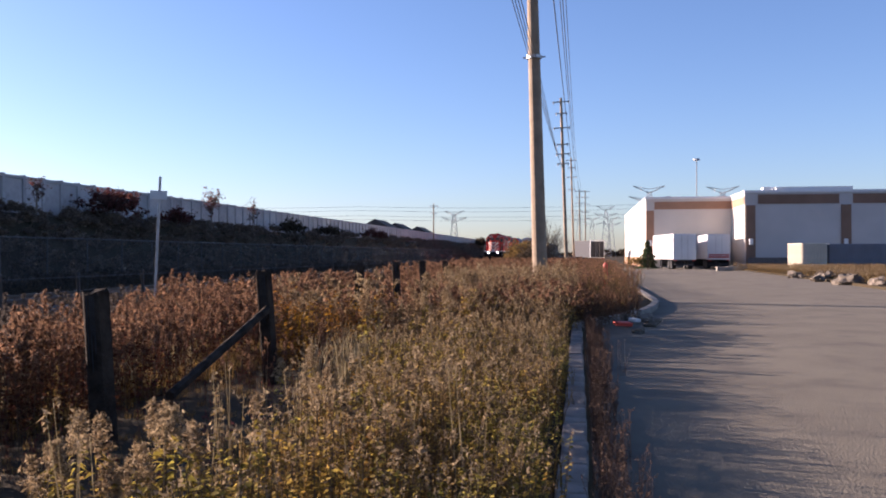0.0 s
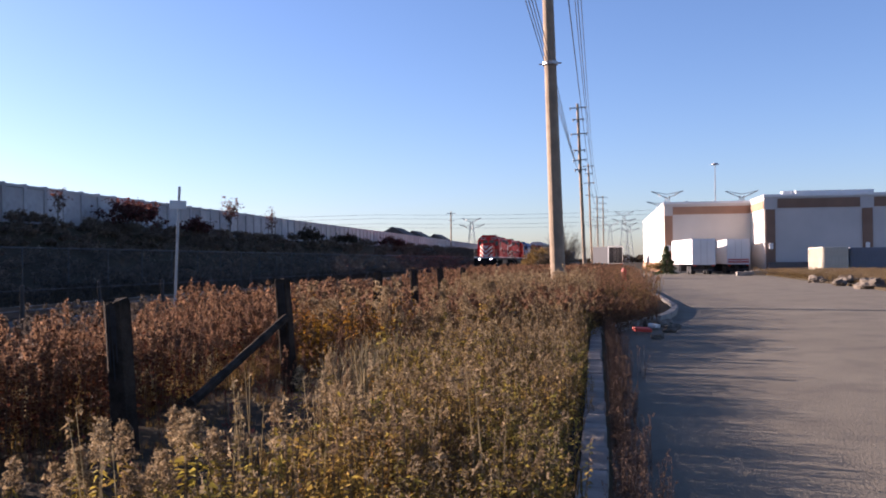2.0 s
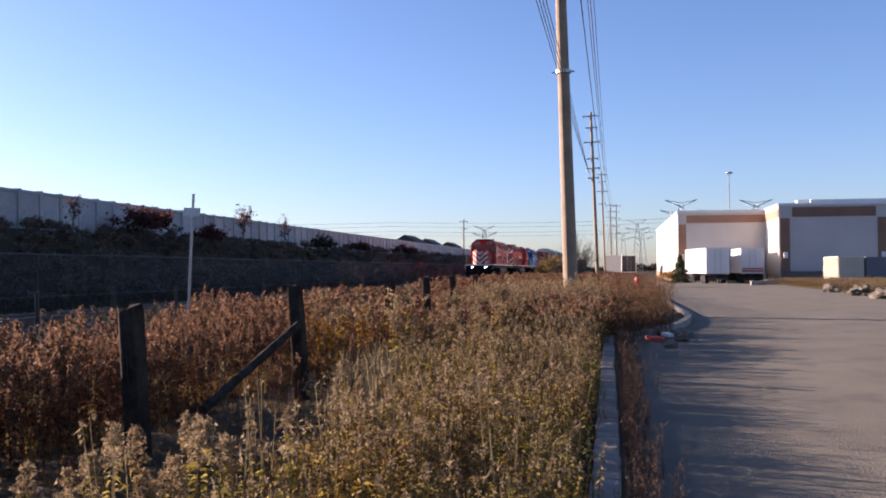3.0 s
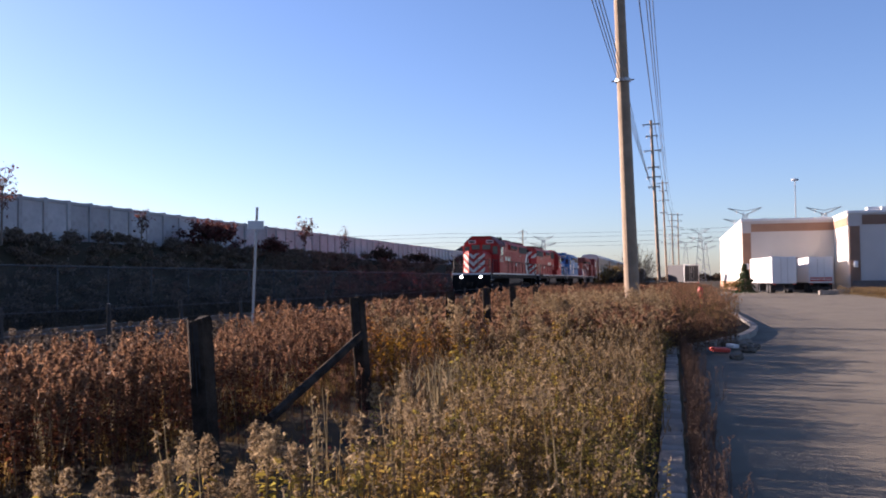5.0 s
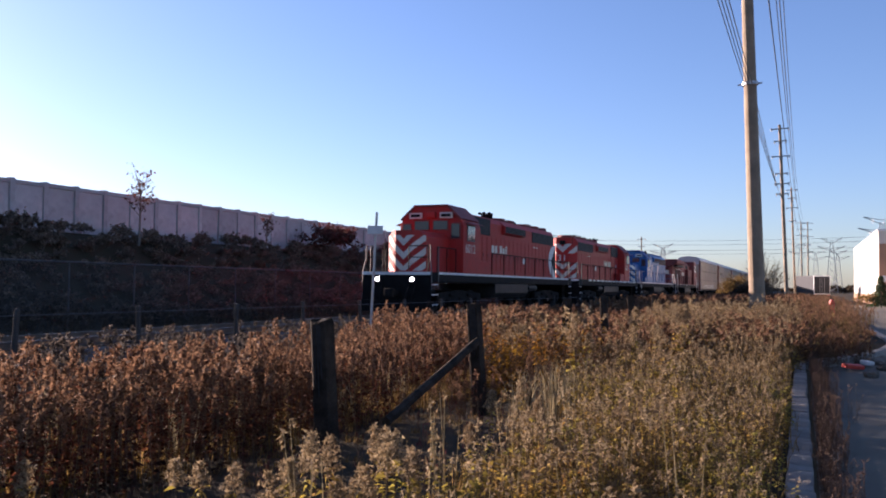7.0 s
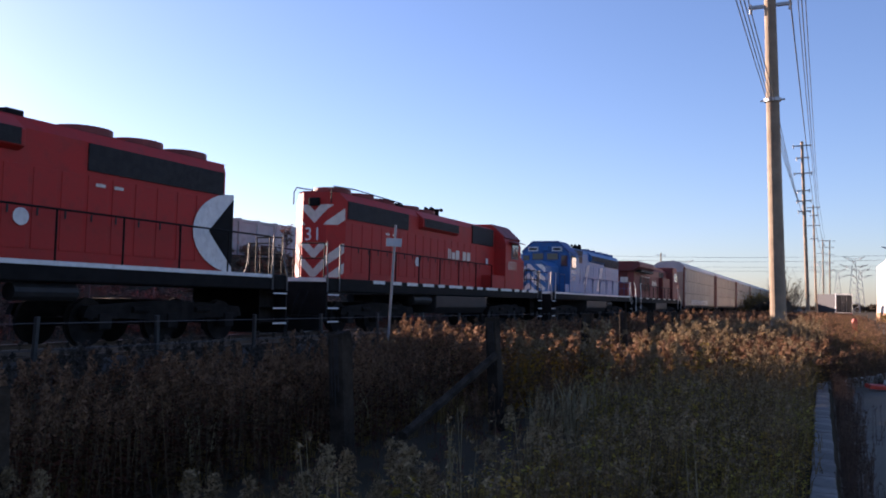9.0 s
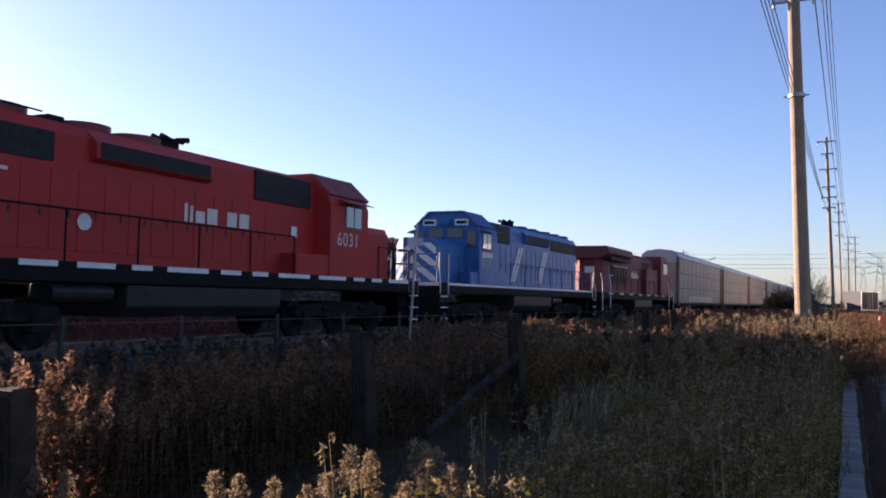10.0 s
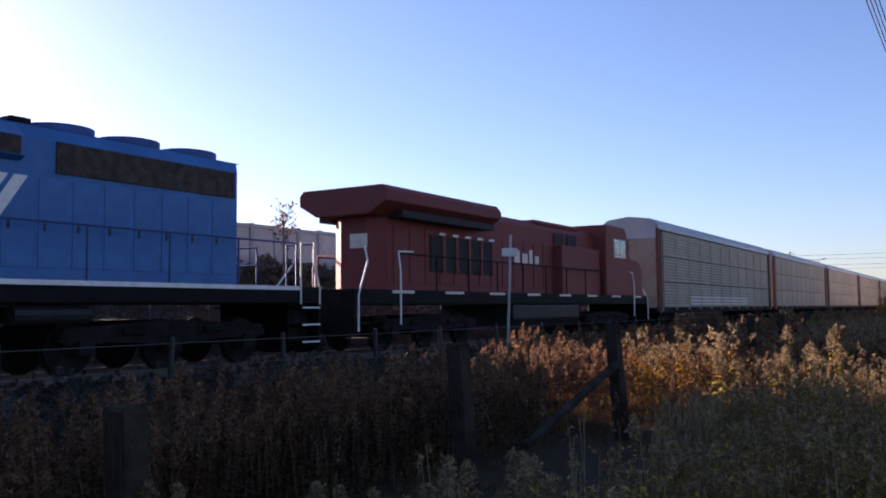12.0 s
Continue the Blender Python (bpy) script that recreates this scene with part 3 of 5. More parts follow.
TANK = mat("tank_black", (0.024, 0.0225, 0.022), 0.55, vary=0.25, scale=2, spec=0.25)
GLASS = mat("cab_glass", (0.22, 0.24, 0.26), 0.06, metal=0.85, vary=0.05)
RACKTAN = mat("rack_panel_paint", (0.34, 0.28, 0.205), 0.6, metal=0.0, vary=0.12, scale=0.8, fine=20, second=(0.29, 0.235, 0.17), stain=(0.2, 0.135, 0.09), stain_amount=0.45, per_object=0.1)
GRABGREY = mat("grab_rail_paint", (0.13, 0.125, 0.12), 0.6, vary=0.2)
RACKROOF = mat("rack_roof_galvanised", (0.40, 0.40, 0.41), 0.5, metal=0.4, vary=0.1, scale=1)
RUST = mat("rust_brown_paint", (0.17, 0.06, 0.035), 0.7, vary=0.2, scale=3)
BLUERAIL = mat("dark_blue_paint", (0.02, 0.05, 0.16), 0.5)
GLASS_DARK = mat("dark_cab_glass", (0.03, 0.034, 0.04), 0.08, vary=0.05, spec=0.6)
HEADLIGHT = glow("headlight", (1.0, 0.93, 0.8), 9.0)


def lettering(text, size, material, parent, at, thick=0.004):
    """Characters in the built-in font as a mesh part."""
    cu = bpy.data.curves.new("lettering", "FONT")
    cu.body, cu.size, cu.extrude, cu.space_character = text, size, thick, 1.12
    tmp = bpy.data.objects.new("lettering_source", cu)
    me = bpy.data.meshes.new_from_object(tmp)
    bpy.data.objects.remove(tmp)
    me.name = "lettering"
    me.materials.append(material)
    return shared("lettering", me, parent, at)


def cyl(c, r, h, axis="z", sides=20, bm=None, r2=None):
    d = {"x": Vector((h / 2, 0, 0)), "y": Vector((0, h / 2, 0)), "z": Vector((0, 0, h / 2))}[axis]
    return tube(Vector(c) - d, Vector(c) + d, r, r2, sides, bm)


def truck_frame_mesh(wheelbase, axles):
    bm = bmesh.new()
    half = wheelbase / 2
    for s in (-1.05, 1.05):
        prism([(-half - 0.55, 0.62), (-half - 0.45, 0.86), (-half * 0.5, 0.95), (0, 1.0), (half * 0.5, 0.95), (half + 0.45, 0.86), (half + 0.55, 0.62), (half * 0.6, 0.58), (0, 0.5), (-half * 0.6, 0.58)], s - 0.08, s + 0.08, bm)
        for i in range(axles):
            y = -half + wheelbase * i / (axles - 1)
            box(s - 0.14, s + 0.14, y - 0.17, y + 0.17, 0.36, 0.7, 0.03, bm)
            for k in (-0.33, 0.33):
                cyl((s, y + k, 0.72), 0.085, 0.3, "z", 8, bm)
        for k in (-half * 0.5, half * 0.5):
            cyl((s * 1.1, k, 0.78), 0.07, 0.5, "y", 8, bm)
    box(-1.0, 1.0, -0.35, 0.35, 0.6, 1.0, 0.03, bm)
    return bm


def wheel_mesh(r):
    bm = bmesh.new()
    for s in (-1, 1):
        cyl((s * 0.74, 0, 0), r, 0.12, "x", 24, bm)
        cyl((s * 0.68, 0, 0), r + 0.028, 0.03, "x", 24, bm)
        cyl((s * 0.80, 0, 0), r * 0.35, 0.08, "x", 12, bm)
    cyl((0, 0, 0), 0.09, 1.5, "x", 10, bm)
    return bm


WHEEL_LOCO = mesh_from("wheelset", wheel_mesh(0.5), UNDER)
WHEEL_CAR = mesh_from("wheelset", wheel_mesh(0.42), UNDER)
TRUCK_LOCO = mesh_from("truck_frame", truck_frame_mesh(4.1, 3), UNDER)
TRUCK_CAR = mesh_from("truck_frame", truck_frame_mesh(1.75, 2), UNDER)


def truck(parent, y, wheelbase, axles, frame_me, wheel_me, r):
    t = shared("truck", frame_me, parent, pose(0, y, 0))
    for i in range(axles):
        shared("wheelset", wheel_me, t, pose(0, -wheelbase / 2 + wheelbase * i / (axles - 1), r))
    return t


def stripes_on_face(x0, x1, z0, z1, y, n, slope, out, thick=0.012, lean=1):
    """Slanting bands within a rectangle of an end face; out is the side they stand proud of."""
    bm = bmesh.new()
    w = x1 - x0
    pitch = (z1 - z0 + w * slope) / n
    for i in range(n):
        lo = z0 - w * slope + i * pitch + pitch * 0.22
        hi = lo + pitch * 0.5
        poly = [(x0, lo), (x1, lo + w * slope), (x1, hi + w * slope), (x0, hi)] if lean > 0 else [(x0, lo + w * slope), (x1, lo), (x1, hi), (x0, hi + w * slope)]
        poly = clip_z(poly, z0, z1)
        if len(poly) > 2:
            prism(poly, y, y + out * thick, bm, "y")
    return bm


def stripes_on_side(y0, y1, z0, z1, x, n, slope, out, thick=0.012):
    bm = bmesh.new()
    w = y1 - y0
    pitch = (z1 - z0 + w * slope) / n
    for i in range(n):
        lo = z0 - w * slope + i * pitch + pitch * 0.22
        hi = lo + pitch * 0.5
        poly = clip_z([(y0, lo + w * slope), (y1, lo), (y1, hi), (y0, hi + w * slope)], z0, z1)
        if len(poly) > 2:
            prism(poly, x, x + out * thick, bm, "x")
    return bm


def clip_z(poly, z0, z1):
    """Cuts an outline of (a, z) corners down to z0..z1."""
    for limit, keep in ((z0, 1), (z1, -1)):
        out = []
        for (a, b), (c, d) in zip(poly, poly[1:] + poly[:1]):
            i, j = (b - limit) * keep >= 0, (d - limit) * keep >= 0
            if i:
                out.append((a, b))
            if i != j:
                k = (limit - b) / (d - b)
                out.append((a + (c - a) * k, limit))
        poly = out
        if not poly:
            return []
    return poly


CHAMFER = (0.48, 0.36)                          # width and depth of the bevelled corners of noses and hood ends


def bevelled_body(half, top, flat_top, z0, y0, y1, near=True, far=False):
    """A hood whose ends have bevelled corners in plan and a bevelled roof edge."""
    bm = prism([(-half, z0), (-half, top - 0.25), (-flat_top, top), (flat_top, top), (half, top - 0.25), (half, z0)], y0, y1, axis="y")
    cw, cd = CHAMFER
    for want, y, k in ((near, y0, 1), (far, y1, -1)):
        if not want:
            continue
        for s in (-1, 1):
            n = Vector((s * cd, -k * cw, 0)).normalized()
            geom = bm.verts[:] + bm.edges[:] + bm.faces[:]
            cut = bmesh.ops.bisect_plane(bm, geom=geom, plane_co=(s * half, y + k * cd, 0), plane_no=n, clear_outer=True)
            es = [e for e in cut["geom_cut"] if isinstance(e, bmesh.types.BMEdge)]
            bmesh.ops.contextual_create(bm, geom=es)
    bmesh.ops.recalc_face_normals(bm, faces=bm.faces)
    return bm


def chevrons(u, parent, half, y, z0, z1, n, k, stripe, way=1):
    """V-shaped bands folded over the bevelled end; k is the way the end faces along the unit."""
    cw, cd = CHAMFER
    for s in (-1, 1):
        w = half - 0.02
        bm = stripes_on_face(*((0, w) if s > 0 else (-w, 0)), z0, z1, 0, n, 0.95, k, lean=s * way)
        geom = bm.verts[:] + bm.edges[:] + bm.faces[:]
        bmesh.ops.bisect_plane(bm, geom=geom, plane_co=(s * (half - cw), 0, 0), plane_no=(1, 0, 0))
        for v in bm.verts:
            v.co.y += y
            over = abs(v.co.x) - (half - cw)
            if over > 0:
                v.co.y -= k * over * cd / cw
        u.add("end_stripes", bm, stripe, "slanting white stripes", parent)


class Unit:
    """Collects the parts of one vehicle, built cab end first and turned about when it runs the other way."""

    def __init__(self, root, length, turned, stretch=1.0):
        self.stretch = stretch
        length *= stretch
        self.root, self.turn = root, (Matrix.Translation((0, length, 0)) @ Matrix.Rotation(math.pi, 4, "Z")) if turned else Matrix.Identity(4)

    def add(self, name, bm, material, label="", parent=None):
        for v in bm.verts:
            v.co.y *= self.stretch
        bmesh.ops.transform(bm, matrix=self.turn, verts=bm.verts)
        return part(name, bm, material, parent or self.root, label)

    def put(self, name, me, at, parent=None):
        return shared(name, me, parent or self.root, self.turn @ self.along(at))

    def along(self, at):
        at = at.copy()
        at[1][3] *= self.stretch
        return at


def handrails(u, y0, y1, x, z, top, step, material, drop=False):
    bm = bmesh.new()
    n = max(2, round((y1 - y0) / step))
    for i in range(n + 1):
        y = y0 + (y1 - y0) * i / n
        tube((x, y, z), (x, y, z + top), 0.022, sides=6, bm=bm)
    tube((x, y0, z + top), (x, y1, z + top), 0.022, sides=6, bm=bm)
    return u.add("handrail", bm, material, "long walkway handrail")


def locomotive(offset, turned, paint, roofpaint, stripe, label, number, scheme):
    L = 21.25 if scheme == "solid" else 20.4
    root = thing("locomotive", pose(TRACK_X, FRONT0 + offset, RAIL_Z), label, "locomotive", "locomotives hauling the train")
    u = Unit(root, L, turned, 1.06)
    rail = BLACK if scheme != "blue" else BLUERAIL
    gr = RUSTGRILLE if scheme == "blue" else GRILLE
    # frame, deck edge, tank, trucks
    u.add("underframe", box(-1.5, 1.5, 0.25, L - 0.25, 1.32, 1.72, 0.03), BLACK, "black side sill and walkway")
    for s in (-1, 1):
        if scheme == "dashed":
            y = 0.9
            for w in (1.3, 0.6, 0.6, 1.35, 1.35, 0.6, 0.7, 1.25, 0.55, 0.9, 0.8, 0.75, 0.75):
                u.add("sill_dash", box(s * 1.5, s * 1.512, y, y + w, 1.61, 1.72), WHITE, "white sill dash")
                y += w + 0.42
                if y > L - 1.4:
                    break
        else:
            u.add("sill_stripe", box(s * 1.5, s * 1.512, 0.9, L - 0.9, 1.63, 1.72), WHITE, "white sill stripe")
    bm = prism([(-1.25, 0.62), (-1.45, 0.85), (-1.45, 1.3), (1.45, 1.3), (1.45, 0.85), (1.25, 0.62)], 7.6, 12.6, axis="y", bevel=0.04)
    u.add("fuel_tank", bm, TANK, "black fuel tank")
    for s in (-1, 1):
        u.add("air_reservoir", cyl((s * 1.25, 13.6, 1.12), 0.17, 1.4, "y", 12), TANK)
    for y in (4.1, L - 4.1):
        u.put("truck", TRUCK_LOCO, pose(0, y, 0))
        for i in range(3):
            u.put("wheelset", WHEEL_LOCO, pose(0, y - 2.05 + 2.05 * i, 0.5))
    # ends: pilots, plough, steps, couplers, lights
    for y, k in ((0.25, -1), (L - 0.25, 1)):
        u.add("pilot", box(-1.5, 1.5, y - 0.03, y + 0.03, 0.55, 1.72, 0.01), BLACK)
        u.add("end_stripe", box(-1.5, 1.5, y + k * 0.03, y + k * 0.045, 1.6, 1.72), WHITE, "white stripe on the end sill")
        u.add("snowplough", prism([(-1.4, 0.15), (-1.45, 0.6), (1.45, 0.6), (1.4, 0.15), (0, 0.12)], y + k * 0.05, y + k * 0.22, axis="y"), BLACK)
        bm = box(-0.11, 0.11, y, y + k * 0.62, 0.78, 1.0, 0.03)
        box(-0.2, 0.2, y + k * 0.45, y + k * 0.7, 0.72, 1.05, 0.05, bm)
        u.add("coupler", bm, UNDER)
        for hx in (-0.9, -0.6, 0.6, 0.9):
            u.add("air_hose", path_tube([(hx, y + k * 0.05, 1.3), (hx * 0.95, y + k * 0.3, 0.85), (hx * 0.85, y + k * 0.36, 0.55), (hx * 0.6, y + k * 0.34, 0.5)], 0.025), BLACK)
        for s in (-1, 1):
            for z in (0.42, 0.82, 1.22):
                tread = u.add("step", box(s * 1.1, s * 1.53, y - k * 0.62, y - k * 0.04, z, z + 0.035, 0.005), UNDER)
                u.add("step_edge", box(s * 1.53, s * 1.545, y - k * 0.62, y - k * 0.04, z - 0.02, z + 0.02), WHITE, "white step edge", tread)
            u.add("step_well", box(s * 1.08, s * 1.12, y - k * 0.66, y, 0.4, 1.5), UNDER)
            bm = path_tube([(s * 1.52, y - k * 0.02, 1.3), (s * 1.52, y - k * 0.02, 1.7), (s * 1.42, y - k * 0.1, 2.25), (s * 1.42, y - k * 0.1, 2.8)], 0.022)
            path_tube([(s * 1.52, y - k * 0.66, 1.3), (s * 1.52, y - k * 0.66, 2.75)], 0.022, bm=bm)
            u.add("grab_rail", bm, GRABGREY if scheme != "blue" else CREAM, "pale end grab rail")
        for s in (-1, 1):
            e = y - k * 0.06
            bm = path_tube([(s * 1.35, e, 1.72), (s * 1.35, e, 2.75), (s * 0.5, e, 2.75), (s * 0.5, e, 1.72)], 0.022)
            tube((s * 1.35, e, 2.3), (s * 0.5, e, 2.3), 0.02, sides=6, bm=bm)
            u.add("end_rail", bm, rail if scheme == "blue" else BLACK)
    if offset < 0:
        for s in (-1, 1):
            d = u.add("ditch_light", cyl((s * 0.76, 0.16, 1.42), 0.13, 0.14, "y", 16), BLACK)
            u.add("lens", cyl((s * 0.76, 0.085, 1.42), 0.085, 0.02, "y", 16), HEADLIGHT, "lit headlight lens", d)
    # low nose
    CF = 3.7 if scheme == "blue" else 3.5
    nose = u.add("nose", bevelled_body(0.85, 3.42, 0.6, 1.72, 0.85, CF), paint)
    chevrons(u, nose, 0.85, 0.85, 1.78, 3.22, 4, -1, stripe, -1 if scheme == "blue" else 1)
    u.add("nose_handle", path_tube([(-0.89, 1.0, 2.0), (-0.92, 1.0, 2.1), (-0.92, 1.0, 3.0), (-0.89, 1.0, 3.1)], 0.02), rail)
    # cab
    cab_prof = [(-1.5, 1.72), (-1.5, 3.75), (-1.35, 4.15), (-0.75, 4.68), (0.75, 4.68), (1.35, 4.15), (1.5, 3.75), (1.5, 1.72)]
    cab = u.add("cab", prism(cab_prof, CF, 5.5, axis="y", bevel=0.025), paint)
    u.add("cab_roof", prism([(-1.45, 4.08), (-0.78, 4.7), (0.78, 4.7), (1.45, 4.08), (1.38, 4.02), (0.74, 4.63), (-0.74, 4.63), (-1.38, 4.02)], CF - 0.1, 5.45, axis="y"), roofpaint)
    for s in (-1, 1):
        w = u.add("side_window", box(s * 1.49, s * 1.53, 3.9, 4.8, 3.12, 3.85, 0.01), GRABGREY, "grey window frame", cab)
        for a, b in ((3.96, 4.32), (4.38, 4.74)):
            u.add("pane", box(s * 1.525, s * 1.54, a, b, 3.19, 3.78), GLASS, "", w)
        u.add("sunshade", prism([(s * 1.5, 3.98), (s * 1.85, 3.86), (s * 1.85, 3.84), (s * 1.5, 3.93)], 3.75, 5.1, axis="y"), roofpaint)
        f = u.add("front_window", box(s * 0.92, s * 1.38, CF - 0.04, CF + 0.01, 3.2, 3.9, 0.01), roofpaint, "", cab)
        u.add("pane", box(s * 0.97, s * 1.33, CF - 0.055, CF - 0.03, 3.25, 3.85), GLASS_DARK, "", f)
        f = u.add("front_window", box(s * 0.08, s * 0.8, CF - 0.04, CF + 0.01, 3.58, 4.02, 0.01), roofpaint, "", cab)
        u.add("pane", box(s * 0.12, s * 0.76, CF - 0.055, CF - 0.03, 3.62, 3.98), GLASS_DARK, "", f)
        nb = u.add("number_board", box(s * 0.42, s * 1.02, CF - 0.11, CF, 4.1, 4.36, 0.02), WHITE if scheme == "blue" else CREAM, "white number board", cab)
        u.add("number_bar", box(s * 0.5, s * 0.94, CF - 0.125, CF - 0.105, 4.17, 4.29), BLACK, "dark bar of digits", nb)
    u.add("headlight_box", box(-0.22, 0.22, CF - 0.15, CF + 0.02, 4.12, 4.4, 0.05), paint)
    # long hood, doors, grilles, fans
    R0 = L - (1.75 if turned else 1.95 if scheme == "blue" else 1.85)
    hood = u.add("long_hood", bevelled_body(0.93, 4.5, 0.74, 1.72, 5.35, R0, False, True), paint)
    u.add("hood_roof", prism([(-0.74, 4.505), (-0.5, 4.56), (0.5, 4.56), (0.74, 4.505)], 5.4, R0 - 0.1, axis="y"), roofpaint)
    for s in (-1, 1):
        u.add("intake_grille", box(s * 0.9, s * 0.98, 5.75, 8.15, 3.62, 4.4, 0.02), gr, "dark intake grille", hood)
        u.add("brake_blister", prism([(s * 0.93, 3.78), (s * 1.12, 3.86), (s * 1.12, 4.18), (s * 0.78, 4.46), (s * 0.7, 4.46)], 9.85, 13.2, axis="y", bevel=0.02), paint, "", hood)
        u.add("brake_grille", box(s * 1.11, s * 1.135, 9.95, 13.1, 3.88, 4.2), gr, "dark brake grille", hood)
        u.add("radiator_grille", box(s * 0.92, s * 0.965, R0 - 4.6, R0 - 0.45, 3.66, 4.24, 0.01), gr, "dark radiator grille", hood)
        y = 7.15
        door = mesh_from("engine_door", box(-0.01, 0.01, 0, 0.56, 1.95, 3.55, 0.008), paint)
        while y < R0 - 0.9:
            u.put("engine_door", door, pose(s * 0.935, y, 0), hood)
            y += 0.64
        y = 7.24
        latch = mesh_from("door_latch", box(-0.008, 0.008, 0, 0.04, 2.6, 2.75), DARKSTEEL)
        while y < R0 - 0.9:
            u.put("door_latch", latch, pose(s * 0.952, y, 0), hood)
            y += 0.64
        u.add("battery_box", box(s * 0.93, s * 1.46, 5.4, 7.0, 1.72, 2.3, 0.03), paint)
        handrails(u, 7.1, L - 1.0, s * 1.46, 1.72, 1.0, 1.7, rail)
        handrails(u, 0.9, 2.8, s * 1.46, 1.72, 1.0, 0.95, rail)
    for i in range(3):
        f = u.add("radiator_fan", cyl((0, R0 - 0.95 - i * 1.5, 4.62), 0.62, 0.16, "z", 24), roofpaint)
        u.add("fan_grid", cyl((0, R0 - 0.95 - i * 1.5, 4.705), 0.55, 0.02, "z", 24), GRILLE, "", f)
    for i in range(2):
        f = u.add("brake_fan", cyl((0, 11.25 + i * 1.4, 4.62), 0.58, 0.16, "z", 24), roofpaint)
        u.add("fan_grid", cyl((0, 11.25 + i * 1.4, 4.705), 0.5, 0.02, "z", 24), GRILLE, "", f)
    u.add("exhaust_stack", box(-0.35, 0.35, 13.35, 13.75, 4.5, 4.72, 0.04), BLACK)
    bm = bmesh.new()
    for hx, hy, hd in ((-0.25, 10.2, -0.5), (0.0, 10.2, -0.62), (0.25, 10.2, -0.45), (0.12, 10.2, 0.5), (-0.12, 10.2, 0.45)):
        tube((hx, hy, 4.86), (hx, hy + hd * 0.75, 4.88), 0.025, 0.075, 10, bm)
    box(-0.3, 0.3, 10.15, 10.25, 4.54, 4.86, bm=bm)
    u.add("air_horn", bm, BLACK, "black air horn cluster")
    # hood end
    u.add("end_headlight", box(-0.2, 0.2, R0, R0 + 0.1, 4.05, 4.32, 0.04), BLACK)
    if scheme != "blue":
        if scheme == "dashed":
            chevrons(u, hood, 0.93, R0, 1.78, 2.85, 3, 1, stripe)
            chevrons(u, hood, 0.93, R0, 3.45, 4.1, 2, 1, stripe)
        else:
            chevrons(u, hood, 0.93, R0, 1.78, 4.1, 6, 1, stripe)
        for s in (-1, 1):
            if scheme == "dashed":
                u.add("roof_rail", path_tube([(s * 0.7, R0 + 0.16, 4.1), (s * 0.7, R0 + 0.16, 4.5), (s * 0.7, R0 + 0.02, 4.66), (s * 0.7, R0 - 1.2, 4.72), (s * 0.7, R0 - 4.5, 4.64)], 0.02), BLACK)
            else:
                bm = bmesh.new()
                arc = [(R0 - 0.05 + 1.6 * math.cos(a) * 0.9, 2.72 + 1.0 * math.sin(a)) for a in [math.pi / 2 + math.pi * i / 16 for i in range(17)]]
                prism(arc, s * 0.962, s * 0.968, bm)
                u.add("emblem_disc", bm, WHITE, "white half-disc emblem", hood)
                u.add("emblem_wedge", prism([(R0 - 0.06, 1.85), (R0 - 0.95, 2.72), (R0 - 0.06, 3.6)], s * 0.97, s * 0.976), BLACK, "black wedge emblem", hood)
    else:
        for s in (-1, 1):
            for y in (9.3, 12.75):
                for k in (0.0, 0.34):
                    u.add("hood_slash", prism([(y + k, 3.55), (y + k + 0.24, 3.55), (y + k - 0.76, 1.95), (y + k - 1.0, 1.95)], s * 0.962, s * 0.968), WHITE, "slanting white slash", hood)
            u.add("nose_board", box(s * 1.0, s * 1.46, 2.95, 5.3, 1.72, 2.2, 0.03), paint)
    # marks on the sides
    for s in (-1, 1):
        if scheme != "blue":
            for a, b, z0, z1 in ((0, 0.36, 2.82, 3.18), (0.46, 0.8, 2.82, 3.18), (1.15, 1.5, 2.82, 3.2), (1.58, 1.88, 2.82, 3.1), (1.96, 2.06, 2.82, 3.2), (2.14, 2.24, 2.82, 3.24)):
                u.add("name_bar", box(s * 0.962, s * 0.967, 8.35 + a, 8.35 + b, z0, z1), CREAM, "faded white bar of a name", hood)
            u.add("round_mark", cyl((s * 0.965, 13.3, 2.55), 0.17, 0.01, "x", 20), WHITE, "small white round mark", hood)
            for a in (0, 0.35):
                u.add("stencil_bar", box(s * 0.962, s * 0.967, 15.0 + a * 1.4, 15.25 + a * 1.4, 3.35, 3.42), CREAM, "small faded stencil bar", hood)
            u.add("vent_plate", box(s * 0.962, s * 0.972, 6.35, 6.6, 2.75, 3.05, 0.01), METALCAP, "small pale plate", hood)
        else:
            for i in range(4):
                u.add("name_bar", box(s * 1.505, s * 1.51, 3.95 + i * 0.27, 4.16 + i * 0.27, 2.82, 3.04), WHITE, "white bar of initials", cab)
        face = -90 if s < 0 else 90
        w, size = (0.27, 0.42) if scheme == "blue" else (0.36, 0.56)
        w *= len(number)
        spot = pose(s * 1.507, 4.45 + (w / 2 if s < 0 else -w / 2), 2.42 if scheme == "blue" else 2.62, 90, 0, face)
        lettering(number, size, CREAM, root, u.turn @ u.along(spot))
    if scheme == "dashed":
        lettering("31", 0.6, WHITE, root, u.turn @ u.along(pose(0.36, R0 + 0.016, 2.95, 90, 0, 180)))
    return root


